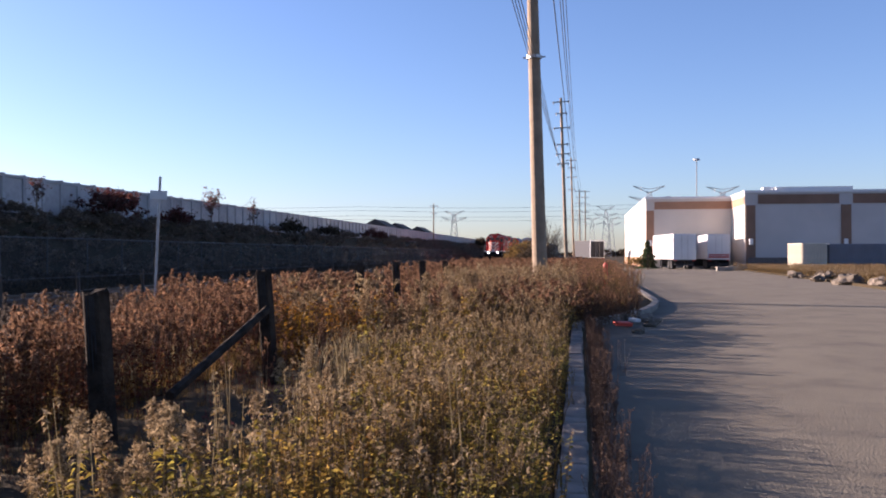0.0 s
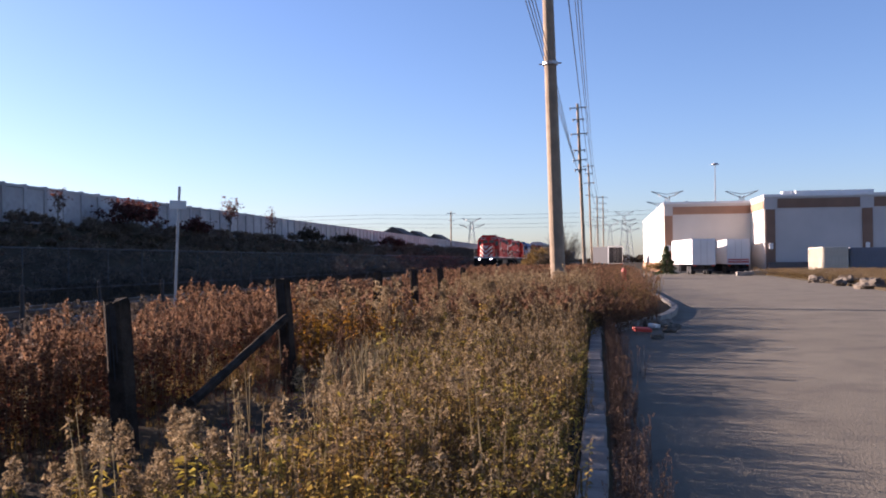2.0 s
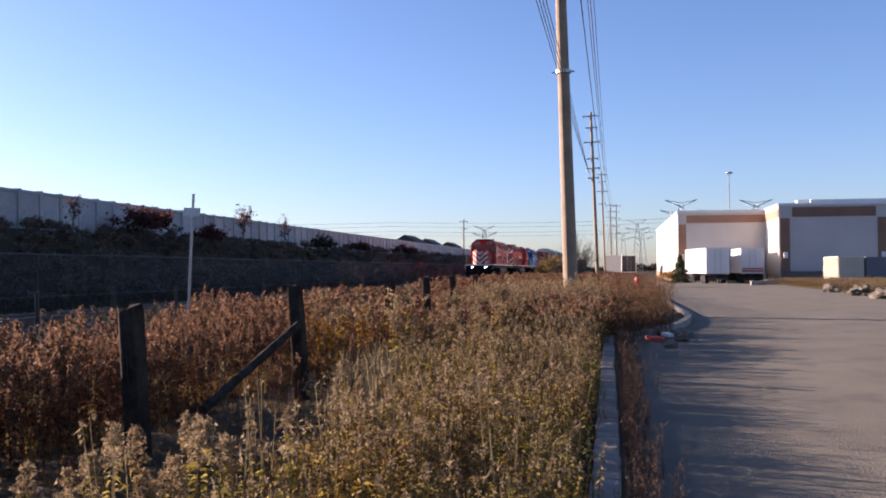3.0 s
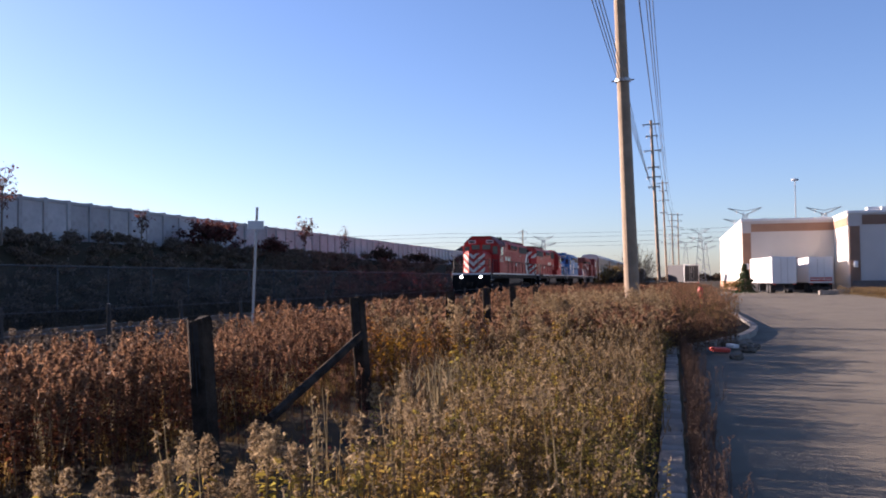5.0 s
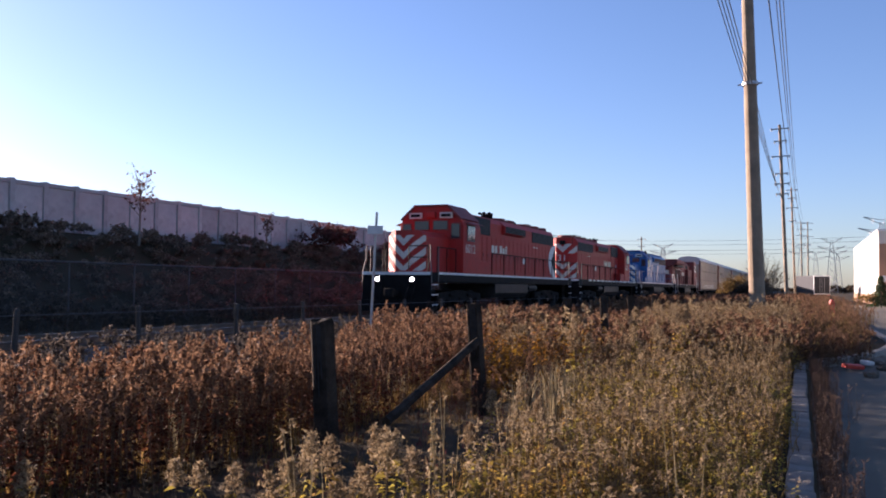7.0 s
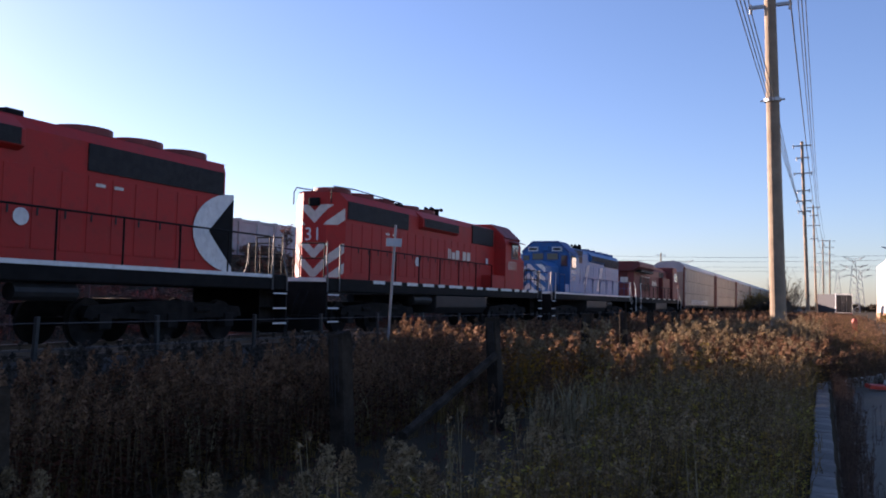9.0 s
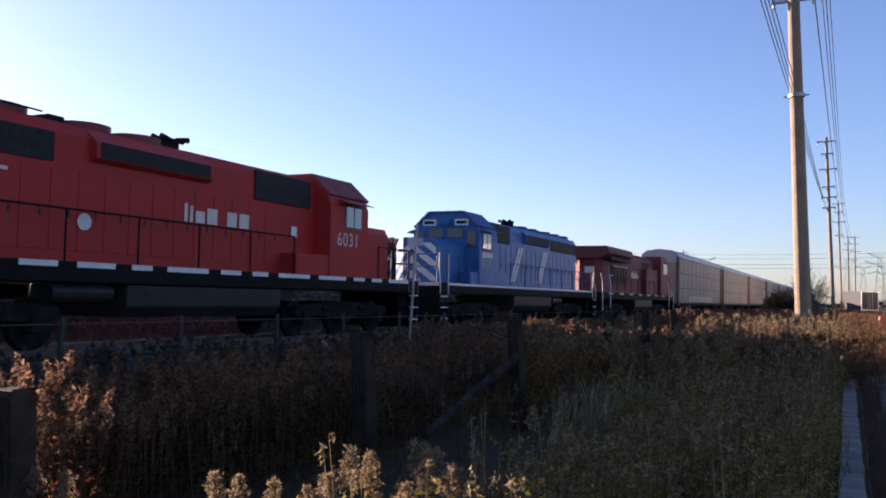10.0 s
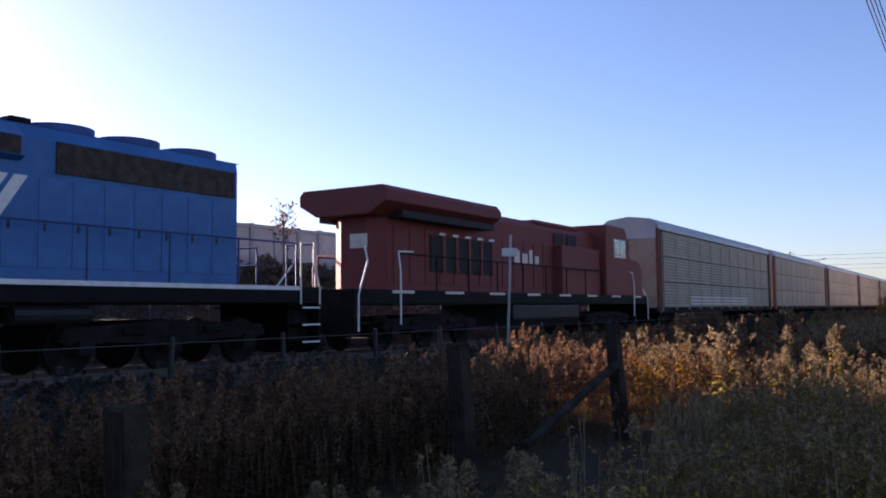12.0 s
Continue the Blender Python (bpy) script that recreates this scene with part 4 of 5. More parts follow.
def wide_cab_locomotive(offset):
    L = 22.2
    root = thing("locomotive", pose(TRACK_X, FRONT0 + offset, RAIL_Z), "dirty dull-red wide-nosed diesel locomotive with overhanging radiators", "locomotive", "locomotives hauling the train")
    u = Unit(root, L, True, 1.06)
    u.add("underframe", box(-1.5, 1.5, 0.25, L - 0.25, 1.3, 1.7, 0.03), BLACK, "black side sill")
    for s in (-1, 1):
        y = 1.2
        while y < L - 2:
            u.add("sill_dash", box(s * 1.5, s * 1.512, y, y + 1.0, 1.6, 1.68), CREAM, "pale sill dash")
            y += 2.6
    u.add("fuel_tank", prism([(-1.3, 0.55), (-1.48, 0.8), (-1.48, 1.28), (1.48, 1.28), (1.48, 0.8), (1.3, 0.55)], 8.2, 13.6, axis="y", bevel=0.04), TANK, "black fuel tank")
    for y in (4.3, L - 4.3):
        u.put("truck", TRUCK_LOCO, pose(0, y, 0))
        for i in range(3):
            u.put("wheelset", WHEEL_LOCO, pose(0, y - 2.05 + 2.05 * i, 0.5))
    for y, k in ((0.25, -1), (L - 0.25, 1)):
        u.add("pilot", box(-1.5, 1.5, y - 0.03, y + 0.03, 0.5, 1.7, 0.01), BLACK)
        u.add("coupler", box(-0.14, 0.14, y, y + k * 0.65, 0.76, 1.02, 0.04), UNDER)
        for s in (-1, 1):
            for z in (0.4, 0.8, 1.2):
                u.add("step", box(s * 1.1, s * 1.53, y - k * 0.6, y - k * 0.05, z, z + 0.035), UNDER)
            u.add("grab_rail", path_tube([(s * 1.52, y - k * 0.1, 0.6), (s * 1.52, y - k * 0.1, 1.55), (s * 1.3, y - k * 0.75, 2.45), (s * 1.2, y - k * 0.75, 2.85)], 0.026), WHITE, "white end grab rail")
            u.add("grab_rail", path_tube([(s * 1.52, y - k * 1.9, 0.75), (s * 1.52, y - k * 1.9, 2.2), (s * 1.45, y - k * 1.9, 2.75), (s * 1.45, y - k * 2.6, 2.78)], 0.026), WHITE, "white end grab rail")
    u.add("nose", prism([(0.6, 1.7), (0.75, 3.0), (1.1, 3.3), (2.9, 3.45), (2.9, 1.7)], -1.4, 1.4, bevel=0.06), MAROON)
    cab = u.add("cab", prism([(2.6, 1.7), (2.6, 3.4), (3.0, 4.55), (3.25, 4.72), (5.4, 4.72), (5.4, 1.7)], -1.52, 1.52, bevel=0.05), MAROON)
    for s in (-1, 1):
        w = u.add("side_window", box(s * 1.51, s * 1.55, 3.2, 4.5, 3.35, 4.15, 0.01), METALCAP, "pale window frame", cab)
        for a, b in ((3.27, 3.82), (3.9, 4.43)):
            u.add("pane", box(s * 1.545, s * 1.56, a, b, 3.42, 4.08), GLASS, "", w)
    hood = u.add("long_hood", bevelled_body(0.92, 4.42, 0.7, 1.7, 5.4, L - 2.0, False, True), MAROON)
    u.add("hood_step", box(-0.8, 0.8, 6.6, 10.6, 4.38, 4.52, 0.04), MAROON, "", hood)
    u.add("exhaust_stack", box(-0.4, 0.4, 12.4, 13.2, 4.4, 4.66, 0.04), BLACK)
    u.add("air_horn", box(-0.3, 0.3, 13.9, 14.4, 4.4, 4.7, 0.04), BLACK)
    u.add("radiator_wing", prism([(-1.53, 4.12), (-1.53, 4.42), (-1.4, 4.56), (1.4, 4.56), (1.53, 4.42), (1.53, 4.12), (0.92, 3.78), (-0.92, 3.78)], L - 7.7, L - 1.5, axis="y", bevel=0.03), MAROON, "overhanging radiator housing")
    for s in (-1, 1):
        u.add("radiator_grille", box(s * 1.0, s * 1.5, L - 7.3, L - 2.3, 3.72, 3.92), GRILLE, "dark radiator grille")
        u.add("equipment_cabinet", box(s * 0.92, s * 1.3, 5.6, 9.3, 1.7, 3.6, 0.03), MAROON)
        door = mesh_from("engine_door", box(-0.012, 0.012, 0, 0.66, 1.9, 3.6, 0.01), MAROON)
        for i in range(13):
            u.put("engine_door", door, pose(s * 0.932, 9.6 + i * 0.78, 0), hood)
        u.add("blower_grille", box(s * 0.92, s * 0.99, 14.0, 17.8, 2.3, 3.4, 0.02), GRILLE, "dark blower grille", hood)
        for a in (7.2, 8.4):
            u.add("vent_grille", box(s * 0.92, s * 0.97, a, a + 0.9, 3.65, 4.1, 0.01), GRILLE, "dark vent grille", hood)
        for i in range(5):
            u.add("stencil_bar", box(s * 0.995, s * 1.0, 17.0 - i * 0.75, 17.35 - i * 0.75, 3.42, 3.5), WHITE, "small pale stencil bar", hood)
            u.add("blower_slat", box(s * 0.98, s * 1.03, 17.05 - i * 0.75, 17.2 - i * 0.75, 2.25, 3.4, 0.01), MAROON, "", hood)
        for a, b, c in ((11.1, 11.35, 0.5), (11.5, 11.9, 0.35), (12.1, 12.5, 0.45), (10.6, 10.9, 0.3)):
            u.add("name_bar", box(s * 0.95, s * 0.955, a, b, 2.8, 2.8 + c), CREAM, "worn pale bar of a name", hood)
        handrails(u, 5.7, L - 2.2, s * 1.46, 1.7, 1.0, 1.9, BLACK)
    u.add("hood_end_number", box(-0.5, 0.1, L - 2.0, L - 1.985, 2.9, 3.3), CREAM, "pale bar of digits", hood)
    return root


def autorack(offset, first):
    L = 27.4
    root = thing("autorack_car", pose(TRACK_X, FRONT0 + offset, RAIL_Z), "tan steel-sided autorack railcar with a grey roof", "railcar", "autorack railcars in the train")
    u = Unit(root, L, False)
    u.add("sill", box(-1.45, 1.45, 0.3, L - 0.3, 0.85, 1.12, 0.02), UNDER)
    # Solid dark filler: its colour gives the unlit inside behind the panel gaps.
    u.add("core", box(-1.42, 1.42, 0.35, L - 0.35, 1.1, 5.2), UNDER, "dark solid block standing in for the unlit car interior")
    roof = [(-1.56, 5.05), (-1.52, 5.3), (-1.1, 5.62), (0, 5.76), (1.1, 5.62), (1.52, 5.3), (1.56, 5.05)]
    u.add("roof", prism(roof, 0.15, L - 0.15, axis="y"), RACKROOF, "grey galvanised roof")
    for e, k in ((0.0, 1), (L, -1)):
        for s in (-1, 1):
            u.add("corner_post", box(s * 1.44, s * 1.6, e + k * 0.05, e + k * 0.22, 0.95, 5.1, 0.01), RUST, "rust-brown corner post")
            u.add("corner_post", box(s * 1.44, s * 1.6, e + k * 0.62, e + k * 0.74, 0.95, 5.05, 0.01), RUST, "rust-brown corner post")
            u.add("end_door", box(s * 0.03, s * 1.42, e + k * 0.05, e + k * 0.12, 1.12, 4.6, 0.01), RACKTAN, "tan end door")
        u.add("end_hood", prism([(a * 0.96, b - 0.02) for a, b in roof[1:-1]] + [(1.45, 4.6), (-1.45, 4.6)], e + k * 0.02, e + k * 0.14, axis="y"), RACKROOF, "pale end cap")
        u.add("coupler", box(-0.13, 0.13, e - k * 0.7, e + k * 0.4, 0.76, 1.0, 0.03), UNDER)
        u.add("ladder", path_tube([(1.5, e + k * 0.4, 0.9), (1.62, e + k * 0.4, 0.95), (1.62, e + k * 0.4, 4.9), (1.5, e + k * 0.4, 4.95)], 0.02), RACKROOF)
    for y in (2.6, L - 2.6):
        u.put("truck", TRUCK_CAR, pose(0, y, 0))
        for i in (-1, 1):
            u.put("wheelset", WHEEL_CAR, pose(0, y + i * 0.875, 0.42))
    # side panels: corrugated sheets between thin posts
    n, w = 11, (L - 1.7) / 11
    for s in (-1, 1):
        for i in range(n):
            for z0, z1 in ((1.14, 2.42), (2.44, 3.72), (3.74, 5.04)):
                shared("side_panel", RACK_PANEL[s], root, pose(s * 1.5, 0.85 + i * w + w / 2, z0))
        for i in range(n + 1):
            shared("side_post", RACK_POST, root, pose(s * 1.488, 0.85 + i * w, 0))
        for i in range(2, 8) if first else ():
            for z in (1.28, 1.46, 1.64):
                u.add("stripe_bar", box(s * 1.56, s * 1.566, 0.95 + i * w, 0.75 + (i + 1) * w, z, z + 0.07), WHITE, "pale worn bar along the lower side")
    return root


def rack_panel(s):
    bm = bmesh.new()
    w, h, ribs = (27.4 - 1.7) / 11 - 0.075, 1.26, 8
    prof = []
    for i in range(ribs):
        z = h * i / ribs
        d = h / ribs
        prof += [(0.0, z), (0.022, z + d * 0.3), (0.022, z + d * 0.6), (0.0, z + d * 0.9)]
    prof = [(a * s, b) for a, b in prof]
    out = prof + [(-0.05 * s, h), (-0.05 * s, 0)]
    return mesh_from("side_panel", prism(out, -w / 2, w / 2, axis="y"), RACKTAN)


RACK_POST = mesh_from("side_post", box(-0.038, 0.038, -0.035, 0.035, 1.0, 5.05), RACKTAN)
RACK_PANEL = {s: rack_panel(s) for s in (-1, 1)}
TRAIN = [
    (-0.9, locomotive(-0.9, False, RED, ROOFRED, CREAM, "bright red diesel locomotive with white nose stripes and lit headlights", "6012", "solid")),
    (23.15, locomotive(23.15, True, RED, ROOFRED, CREAM, "faded red diesel locomotive running long hood first", "6031", "dashed")),
    (46.0, locomotive(46.0, False, BLUE, ROOFBLUE, WHITE, "blue diesel locomotive with white slashes and nose stripes", "3104", "blue")),
    (68.5, wide_cab_locomotive(68.5))]
for i in range(9):
    TRAIN.append((93.3 + i * 28.76, autorack(93.3 + i * 28.76, i == 0)))


def motions():
    """The whole train rolls towards and past the camera at a steady speed."""
    for offset, ob in TRAIN:
        walk(ob, [(t, pose(TRACK_X, FRONT0 + offset - SPEED * t, RAIL_Z)) for t in (0, 3, 6, 9, 12)])

# ---- plants ----
LEAF = dict(rough=0.75, vary=0.25, scale=1.3, fine=40, island=0.6, through_light=0.42, spec=0.15)
W_STEM = mat("weed_stem", (0.139, 0.0943, 0.0533), 0.9, vary=0.2, island=0.3)
W_RED = mat("red_brown_leaf", (0.0861, 0.0295, 0.0164), second=(0.0574, 0.0262, 0.0148), **LEAF)
W_TAN = mat("tan_leaf", (0.23, 0.152, 0.0508), second=(0.156, 0.0984, 0.0328), **LEAF)
W_OLIVE = mat("olive_leaf", (0.254, 0.217, 0.041), second=(0.287, 0.184, 0.041), **LEAF)
W_GOLD = mat("golden_leaf", (0.279, 0.164, 0.018), second=(0.221, 0.0984, 0.0164), **LEAF)
W_HEAD = mat("seed_fluff", (0.254, 0.193, 0.111), second=(0.184, 0.127, 0.0697), **LEAF)
W_RHEAD = mat("russet_seed_fluff", (0.213, 0.127, 0.0738), second=(0.139, 0.0738, 0.0426), **LEAF)
W_PALE = mat("pale_straw", (0.295, 0.238, 0.131), 0.85, vary=0.2, island=0.3, through_light=0.25)
# Dark scrub colour; on the trackside weeds it also carries their shade.
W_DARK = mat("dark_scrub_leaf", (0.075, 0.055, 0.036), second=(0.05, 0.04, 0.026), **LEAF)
# Seed heads by the track, greyed and darkened in colour for shade.
W_SHADEHEAD = mat("shade_grey_seed_fluff", (0.085, 0.07, 0.058), second=(0.055, 0.045, 0.036), **LEAF)
W_BERM = mat("berm_scrub_leaf", (0.21, 0.155, 0.11), second=(0.15, 0.115, 0.085), **LEAF)
W_WINE = mat("dark_wine_leaf", (0.13, 0.045, 0.04), second=(0.08, 0.04, 0.03), **LEAF)
W_GUTTER = mat("gutter_stem", (0.105, 0.07, 0.052), second=(0.075, 0.05, 0.036), **LEAF)
W_GREEN = mat("conifer_needle", (0.045, 0.075, 0.035), second=(0.07, 0.08, 0.035), **LEAF)
BARK = mat("grey_bark", (0.20, 0.165, 0.13), 0.95, vary=0.25)
rng = np.random.default_rng(11)


class Clump:
    """Corners and triangles of one plant, gathered piece by piece."""

    def __init__(self):
        self.v, self.f, self.m = [], [], []

    def tri(self, a, b, c, m):
        n = len(self.v)
        self.v += [a, b, c]
        self.f.append((n, n + 1, n + 2))
        self.m.append(m)

    def quad(self, a, b, c, d, m):
        n = len(self.v)
        self.v += [a, b, c, d]
        self.f += [(n, n + 1, n + 2), (n, n + 2, n + 3)]
        self.m += [m, m]

    def stem(self, p, q, w, m):
        for d in (np.array((w, 0, 0)), np.array((0, w, 0))):
            self.quad(p - d, p + d, q + d * 0.5, q - d * 0.5, m)

    def leaf(self, p, way, length, width, m):
        way = way / np.linalg.norm(way)
        side = np.cross(way, (0, 0, 1.0))
        side = side / (np.linalg.norm(side) + 1e-6) * width / 2
        tilt = rng.normal(0, 0.5, 3) * width * 0.6
        mid, end = p + way * length * 0.5 + tilt * 0.5, p + way * length + np.array((0, 0, -0.25 * length))
        self.quad(p, mid - side + tilt, end, mid + side - tilt, m)

    def done(self):
        return np.array(self.v, float), np.array(self.f, int), np.array(self.m, int)


def weed(stems, height, leaves, leaf_len, plume, spread, plume_size=0.028, droop=0.5):
    """A clump of upright stems with narrow leaves and a drooping, branched seed plume. Slots: stem, leaf, head."""
    c = Clump()
    for s in range(stems):
        h = height * rng.uniform(0.75, 1.1)
        base = np.array((rng.normal(0, spread), rng.normal(0, spread), -0.05))
        top = base + np.array((rng.normal(0, 0.10), rng.normal(0, 0.10), h))
        c.stem(base, top, 0.005, 0)
        for i in range(leaves):
            k = rng.uniform(0.12, 0.95)
            a = rng.uniform(0, 6.283)
            way = np.array((math.cos(a), math.sin(a), rng.uniform(-0.35, 0.6)))
            c.leaf(base + (top - base) * k, way, leaf_len * rng.uniform(0.6, 1.25) * (1.15 - 0.5 * k), leaf_len * rng.uniform(0.2, 0.36), 1)
        if plume:
            tall, wide = 0.09 + plume * 0.0007, 0.02 + plume * 0.00028
            side = rng.normal(0, 0.035, 2)
            for i in range(plume):
                k = rng.uniform(0, 1) ** 0.8
                a = rng.uniform(0, 6.283)
                r = wide * (1.05 - k) * rng.uniform(0.4, 1.1)
                p = top + np.array((math.cos(a) * r + side[0] * k, math.sin(a) * r + side[1] * k, (k - 0.75) * tall - droop * r * 0.4))
                q = rng.normal(0, plume_size, (2, 3))
                c.tri(p, p + q[0], p + q[1], 2)
    return c.done()


def grass(blades, height, spread, width=0.007):
    c = Clump()
    for i in range(blades):
        base = np.array((rng.normal(0, spread), rng.normal(0, spread), -0.03))
        lean = np.array((rng.normal(0, 0.16), rng.normal(0, 0.16), 0))
        h = height * rng.uniform(0.5, 1.1)
        mid = base + lean * 0.4 * h + np.array((0, 0, h * 0.6))
        tip = base + lean * 1.4 * h + np.array((0, 0, h))
        d = np.array((math.cos(i), math.sin(i), 0)) * width
        c.quad(base - d, base + d, mid + d * 0.8, mid - d * 0.8, 1)
        c.tri(mid - d * 0.8, mid + d * 0.8, tip, 1)
    return c.done()


def bush(twigs, height, width, leaves, leaf_len, bare=0.0):
    """A rounded shrub: forking twigs from one foot, small leaves along their outer halves."""
    c = Clump()
    for t in range(twigs):
        a, r = rng.uniform(0, 6.283), rng.uniform(0.05, 1) ** 0.7
        foot = np.array((rng.normal(0, width * 0.08), rng.normal(0, width * 0.08), -0.05))
        tip = np.array((math.cos(a) * r * width / 2, math.sin(a) * r * width / 2, height * rng.uniform(0.55, 1.0) * (1 - 0.35 * r * r)))
        mid = foot * 0.4 + tip * 0.55 + np.array((0, 0, height * 0.1))
        w = 0.012 * height / 2
        c.stem(foot, mid, w, 0)
        c.stem(mid, tip, w * 0.6, 0)
        for k in range(3):
            q = mid + (tip - mid) * rng.uniform(0.2, 0.9)
            e = q + rng.normal(0, 0.12 * height, 3)
            c.stem(q, e, w * 0.35, 0)
            for i in range(leaves // 3):
                p = q + (e - q) * rng.uniform(0.1, 1.1)
                c.leaf(p + rng.normal(0, 0.03 * height, 3), rng.normal(0, 1, 3), leaf_len * rng.uniform(0.6, 1.3), leaf_len * 0.6, 1)
    return c.done()


def scatter(name, kinds, places, materials, label, category):
    """Joins turned and scaled copies of the given plants into one stretch of growth."""
    V, F, M, n = [], [], [], 0
    for x, y, h in places:
        v, f, m = kinds[rng.integers(len(kinds))]
        a = rng.uniform(0, 6.283)
        k = h * rng.uniform(0.82, 1.18)
        ca, sa = math.cos(a) * k, math.sin(a) * k
        w = np.empty_like(v)
        w[:, 0] = v[:, 0] * ca - v[:, 1] * sa + x
        w[:, 1] = v[:, 0] * sa + v[:, 1] * ca + y
        w[:, 2] = v[:, 2] * k + ground_height(x, y) if x < 0.1 else v[:, 2] * k + 0.1
        V.append(w)
        F.append(f + n)
        M.append(m)
        n += len(v)
    ob = new(name, raw_mesh(name, np.concatenate(V), np.concatenate(F), materials, np.concatenate(M)))
    return tagged(ob, label, category, kind="stuff")


def spots(x0, x1, y0, y1, per_m2, keep=None, height=None):
    n = int((x1 - x0) * (y1 - y0) * per_m2)
    out = []
    for x, y in zip(rng.uniform(x0, x1, n), rng.uniform(y0, y1, n)):
        if x > -0.3 and y < 21:
            continue
        if math.hypot(x, y) < 2.6 or (abs(x) < 0.9 and y < 3.2):
            continue
        if keep and not keep(x, y):
            continue
        out.append((x, y, height(x, y) if height else 1.0))
    return out


def bearing(x, y):
    """Degrees to the left of straight up the road."""
    return math.degrees(math.atan2(-x, y))


def patchy(x, y, scale, seed, limit):
    return noise.noise(Vector((x * scale, y * scale, seed))) > limit


# heights in metres: low beside the kerb, a hollow along the posts, chest-high further up the verge
def lift(x, y):
    if x > -2.7:
        h = 0.44 + 0.16 * min(1.2, max(0, -x - 0.2))
        if x < -1.5 and 7.4 < y < 9.4:
            h *= 0.55
    elif x > -5.0:
        h = 0.2 if y < 9.8 else 0.45
    else:
        h = 0.95
    k = min(1, max(0, (y - 10.5) / 9))
    h = h * (1 - k) + 0.98 * k
    return h * (1 + 0.3 * noise.noise(Vector((x * 0.6, y * 0.6, 9))))


def russet(x, y):
    """Where the russet goldenrod stands; grey scrub takes over beyond it."""
    return x > -6.1 - 0.3 * max(0, y - 8)


def fluff_stalk(stems, height, spread):
    """Goldenrod gone to seed: leafy stems topped by a cone of drooping, woolly side branches. Slots: stem, leaf, head."""
    c = Clump()
    for s in range(stems):
        h = height * rng.uniform(0.82, 1.1)
        base = np.array((rng.normal(0, spread), rng.normal(0, spread), -0.05))
        top = base + np.array((rng.normal(0, 0.06), rng.normal(0, 0.06), h))
        c.stem(base, top, 0.005, 0)
        for i in range(34):
            k = rng.uniform(0.25, 0.86)
            a = rng.uniform(0, 6.283)
            c.leaf(base + (top - base) * k, np.array((math.cos(a), math.sin(a), rng.uniform(-0.5, 0.5))), rng.uniform(0.05, 0.11), rng.uniform(0.012, 0.026), 1)
        tall = rng.uniform(0.17, 0.27)
        for b in range(20):
            k = b / 20
            a = b * 2.4 + rng.uniform(-0.4, 0.4)
            reach = (0.075 * (1 - k) ** 0.7 + 0.018) * rng.uniform(0.75, 1.25)
            foot = top + np.array((0, 0, (k - 0.8) * tall))
            for i in range(24):
                u = rng.uniform(0.05, 1)
                r = reach * u
                p = foot + np.array((math.cos(a) * r, math.sin(a) * r, 0.55 * r + 0.035 * u - 0.06 * u * u)) + rng.normal(0, 0.008, 3)
                q = rng.normal(0, 0.0125, (2, 3))
                c.tri(p, p + q[0], p + q[1], 2)
    return c.done()


RED_WEED = [weed(3, 1.12, 24, 0.075, 70, 0.09, 0.018) for _ in range(7)]
OLIVE_WEED = [weed(5, 0.85, 26, 0.068, 10, 0.13, 0.014) for _ in range(7)]
TAN_WEED = [weed(4, 1.15, 20, 0.065, 25, 0.11, 0.018) for _ in range(7)]
FLUFF_WEED = [fluff_stalk(2, 1.0, 0.06) for _ in range(7)]
CROWN_WEED = [weed(3, 1.12, 30, 0.075, 90, 0.09, 0.018) for _ in range(6)]
GOLD_WEED = [weed(4, 1.2, 30, 0.09, 30, 0.10) for _ in range(4)]
STRAW = [grass(26, 0.95, 0.10) for _ in range(4)]
LOW_GRASS = [grass(34, 0.45, 0.14) for _ in range(4)]
STALK = [weed(2, 1.0, 5, 0.06, 10, 0.03, 0.014) for _ in range(5)]
FAR_WEED = [weed(4, 1.1, 12, 0.13, 30, 0.22, 0.045) for _ in range(6)]

def of(base, factor=1.0):
    """Scale for a plant whose own height is base."""
    return lambda x, y: lift(x, y) * factor / base


scatter("goldenrod_weeds", RED_WEED, spots(-9.8, -2.7, 3.0, 18, 12.5, lambda x, y: russet(x, y) and (patchy(x, y, 0.55, 1, -0.12) if y > 10 else x < -4.9 or patchy(x, y, 0.9, 1, 0.2)), of(1.12)), [W_STEM, W_RED, W_RHEAD], "red-brown dying goldenrod with russet seed heads", "weeds")
scatter("bank_weeds", CROWN_WEED, spots(-6.3, -4.75, 3.0, 10.5, 17, None, lambda x, y: 0.86 + 0.12 * noise.noise(Vector((x * 0.8, y * 0.8, 4)))), [W_STEM, W_RED, W_RHEAD], "thick russet goldenrod bank behind the posts", "weeds")
scatter("hollow_weeds", RED_WEED, spots(-4.8, -2.6, 4.5, 10.2, 9, None, lambda x, y: 0.2 + 0.1 * noise.noise(Vector((x, y, 2)))), [W_STEM, W_WINE, W_WINE], "dark low weeds in the hollow along the posts", "weeds")
scatter("olive_weeds", OLIVE_WEED, spots(-2.8, -0.2, 2.5, 12, 27, lambda x, y: x > -1.8 - 0.35 * max(0, y - 8) + 0.25 * noise.noise(Vector((y, x, 5))), of(0.85)), [W_STEM, W_OLIVE, W_HEAD], "yellow-green autumn weeds beside the kerb", "weeds")
scatter("tan_weeds", TAN_WEED, spots(-3.6, -0.2, 4.5, 34, 11, lambda x, y: (x > -1.85 or y > 10.5) and patchy(x, y, 0.6, 3, -0.25), of(1.15, 1.1)), [W_STEM, W_TAN, W_HEAD], "dry tan weeds along the verge", "weeds")
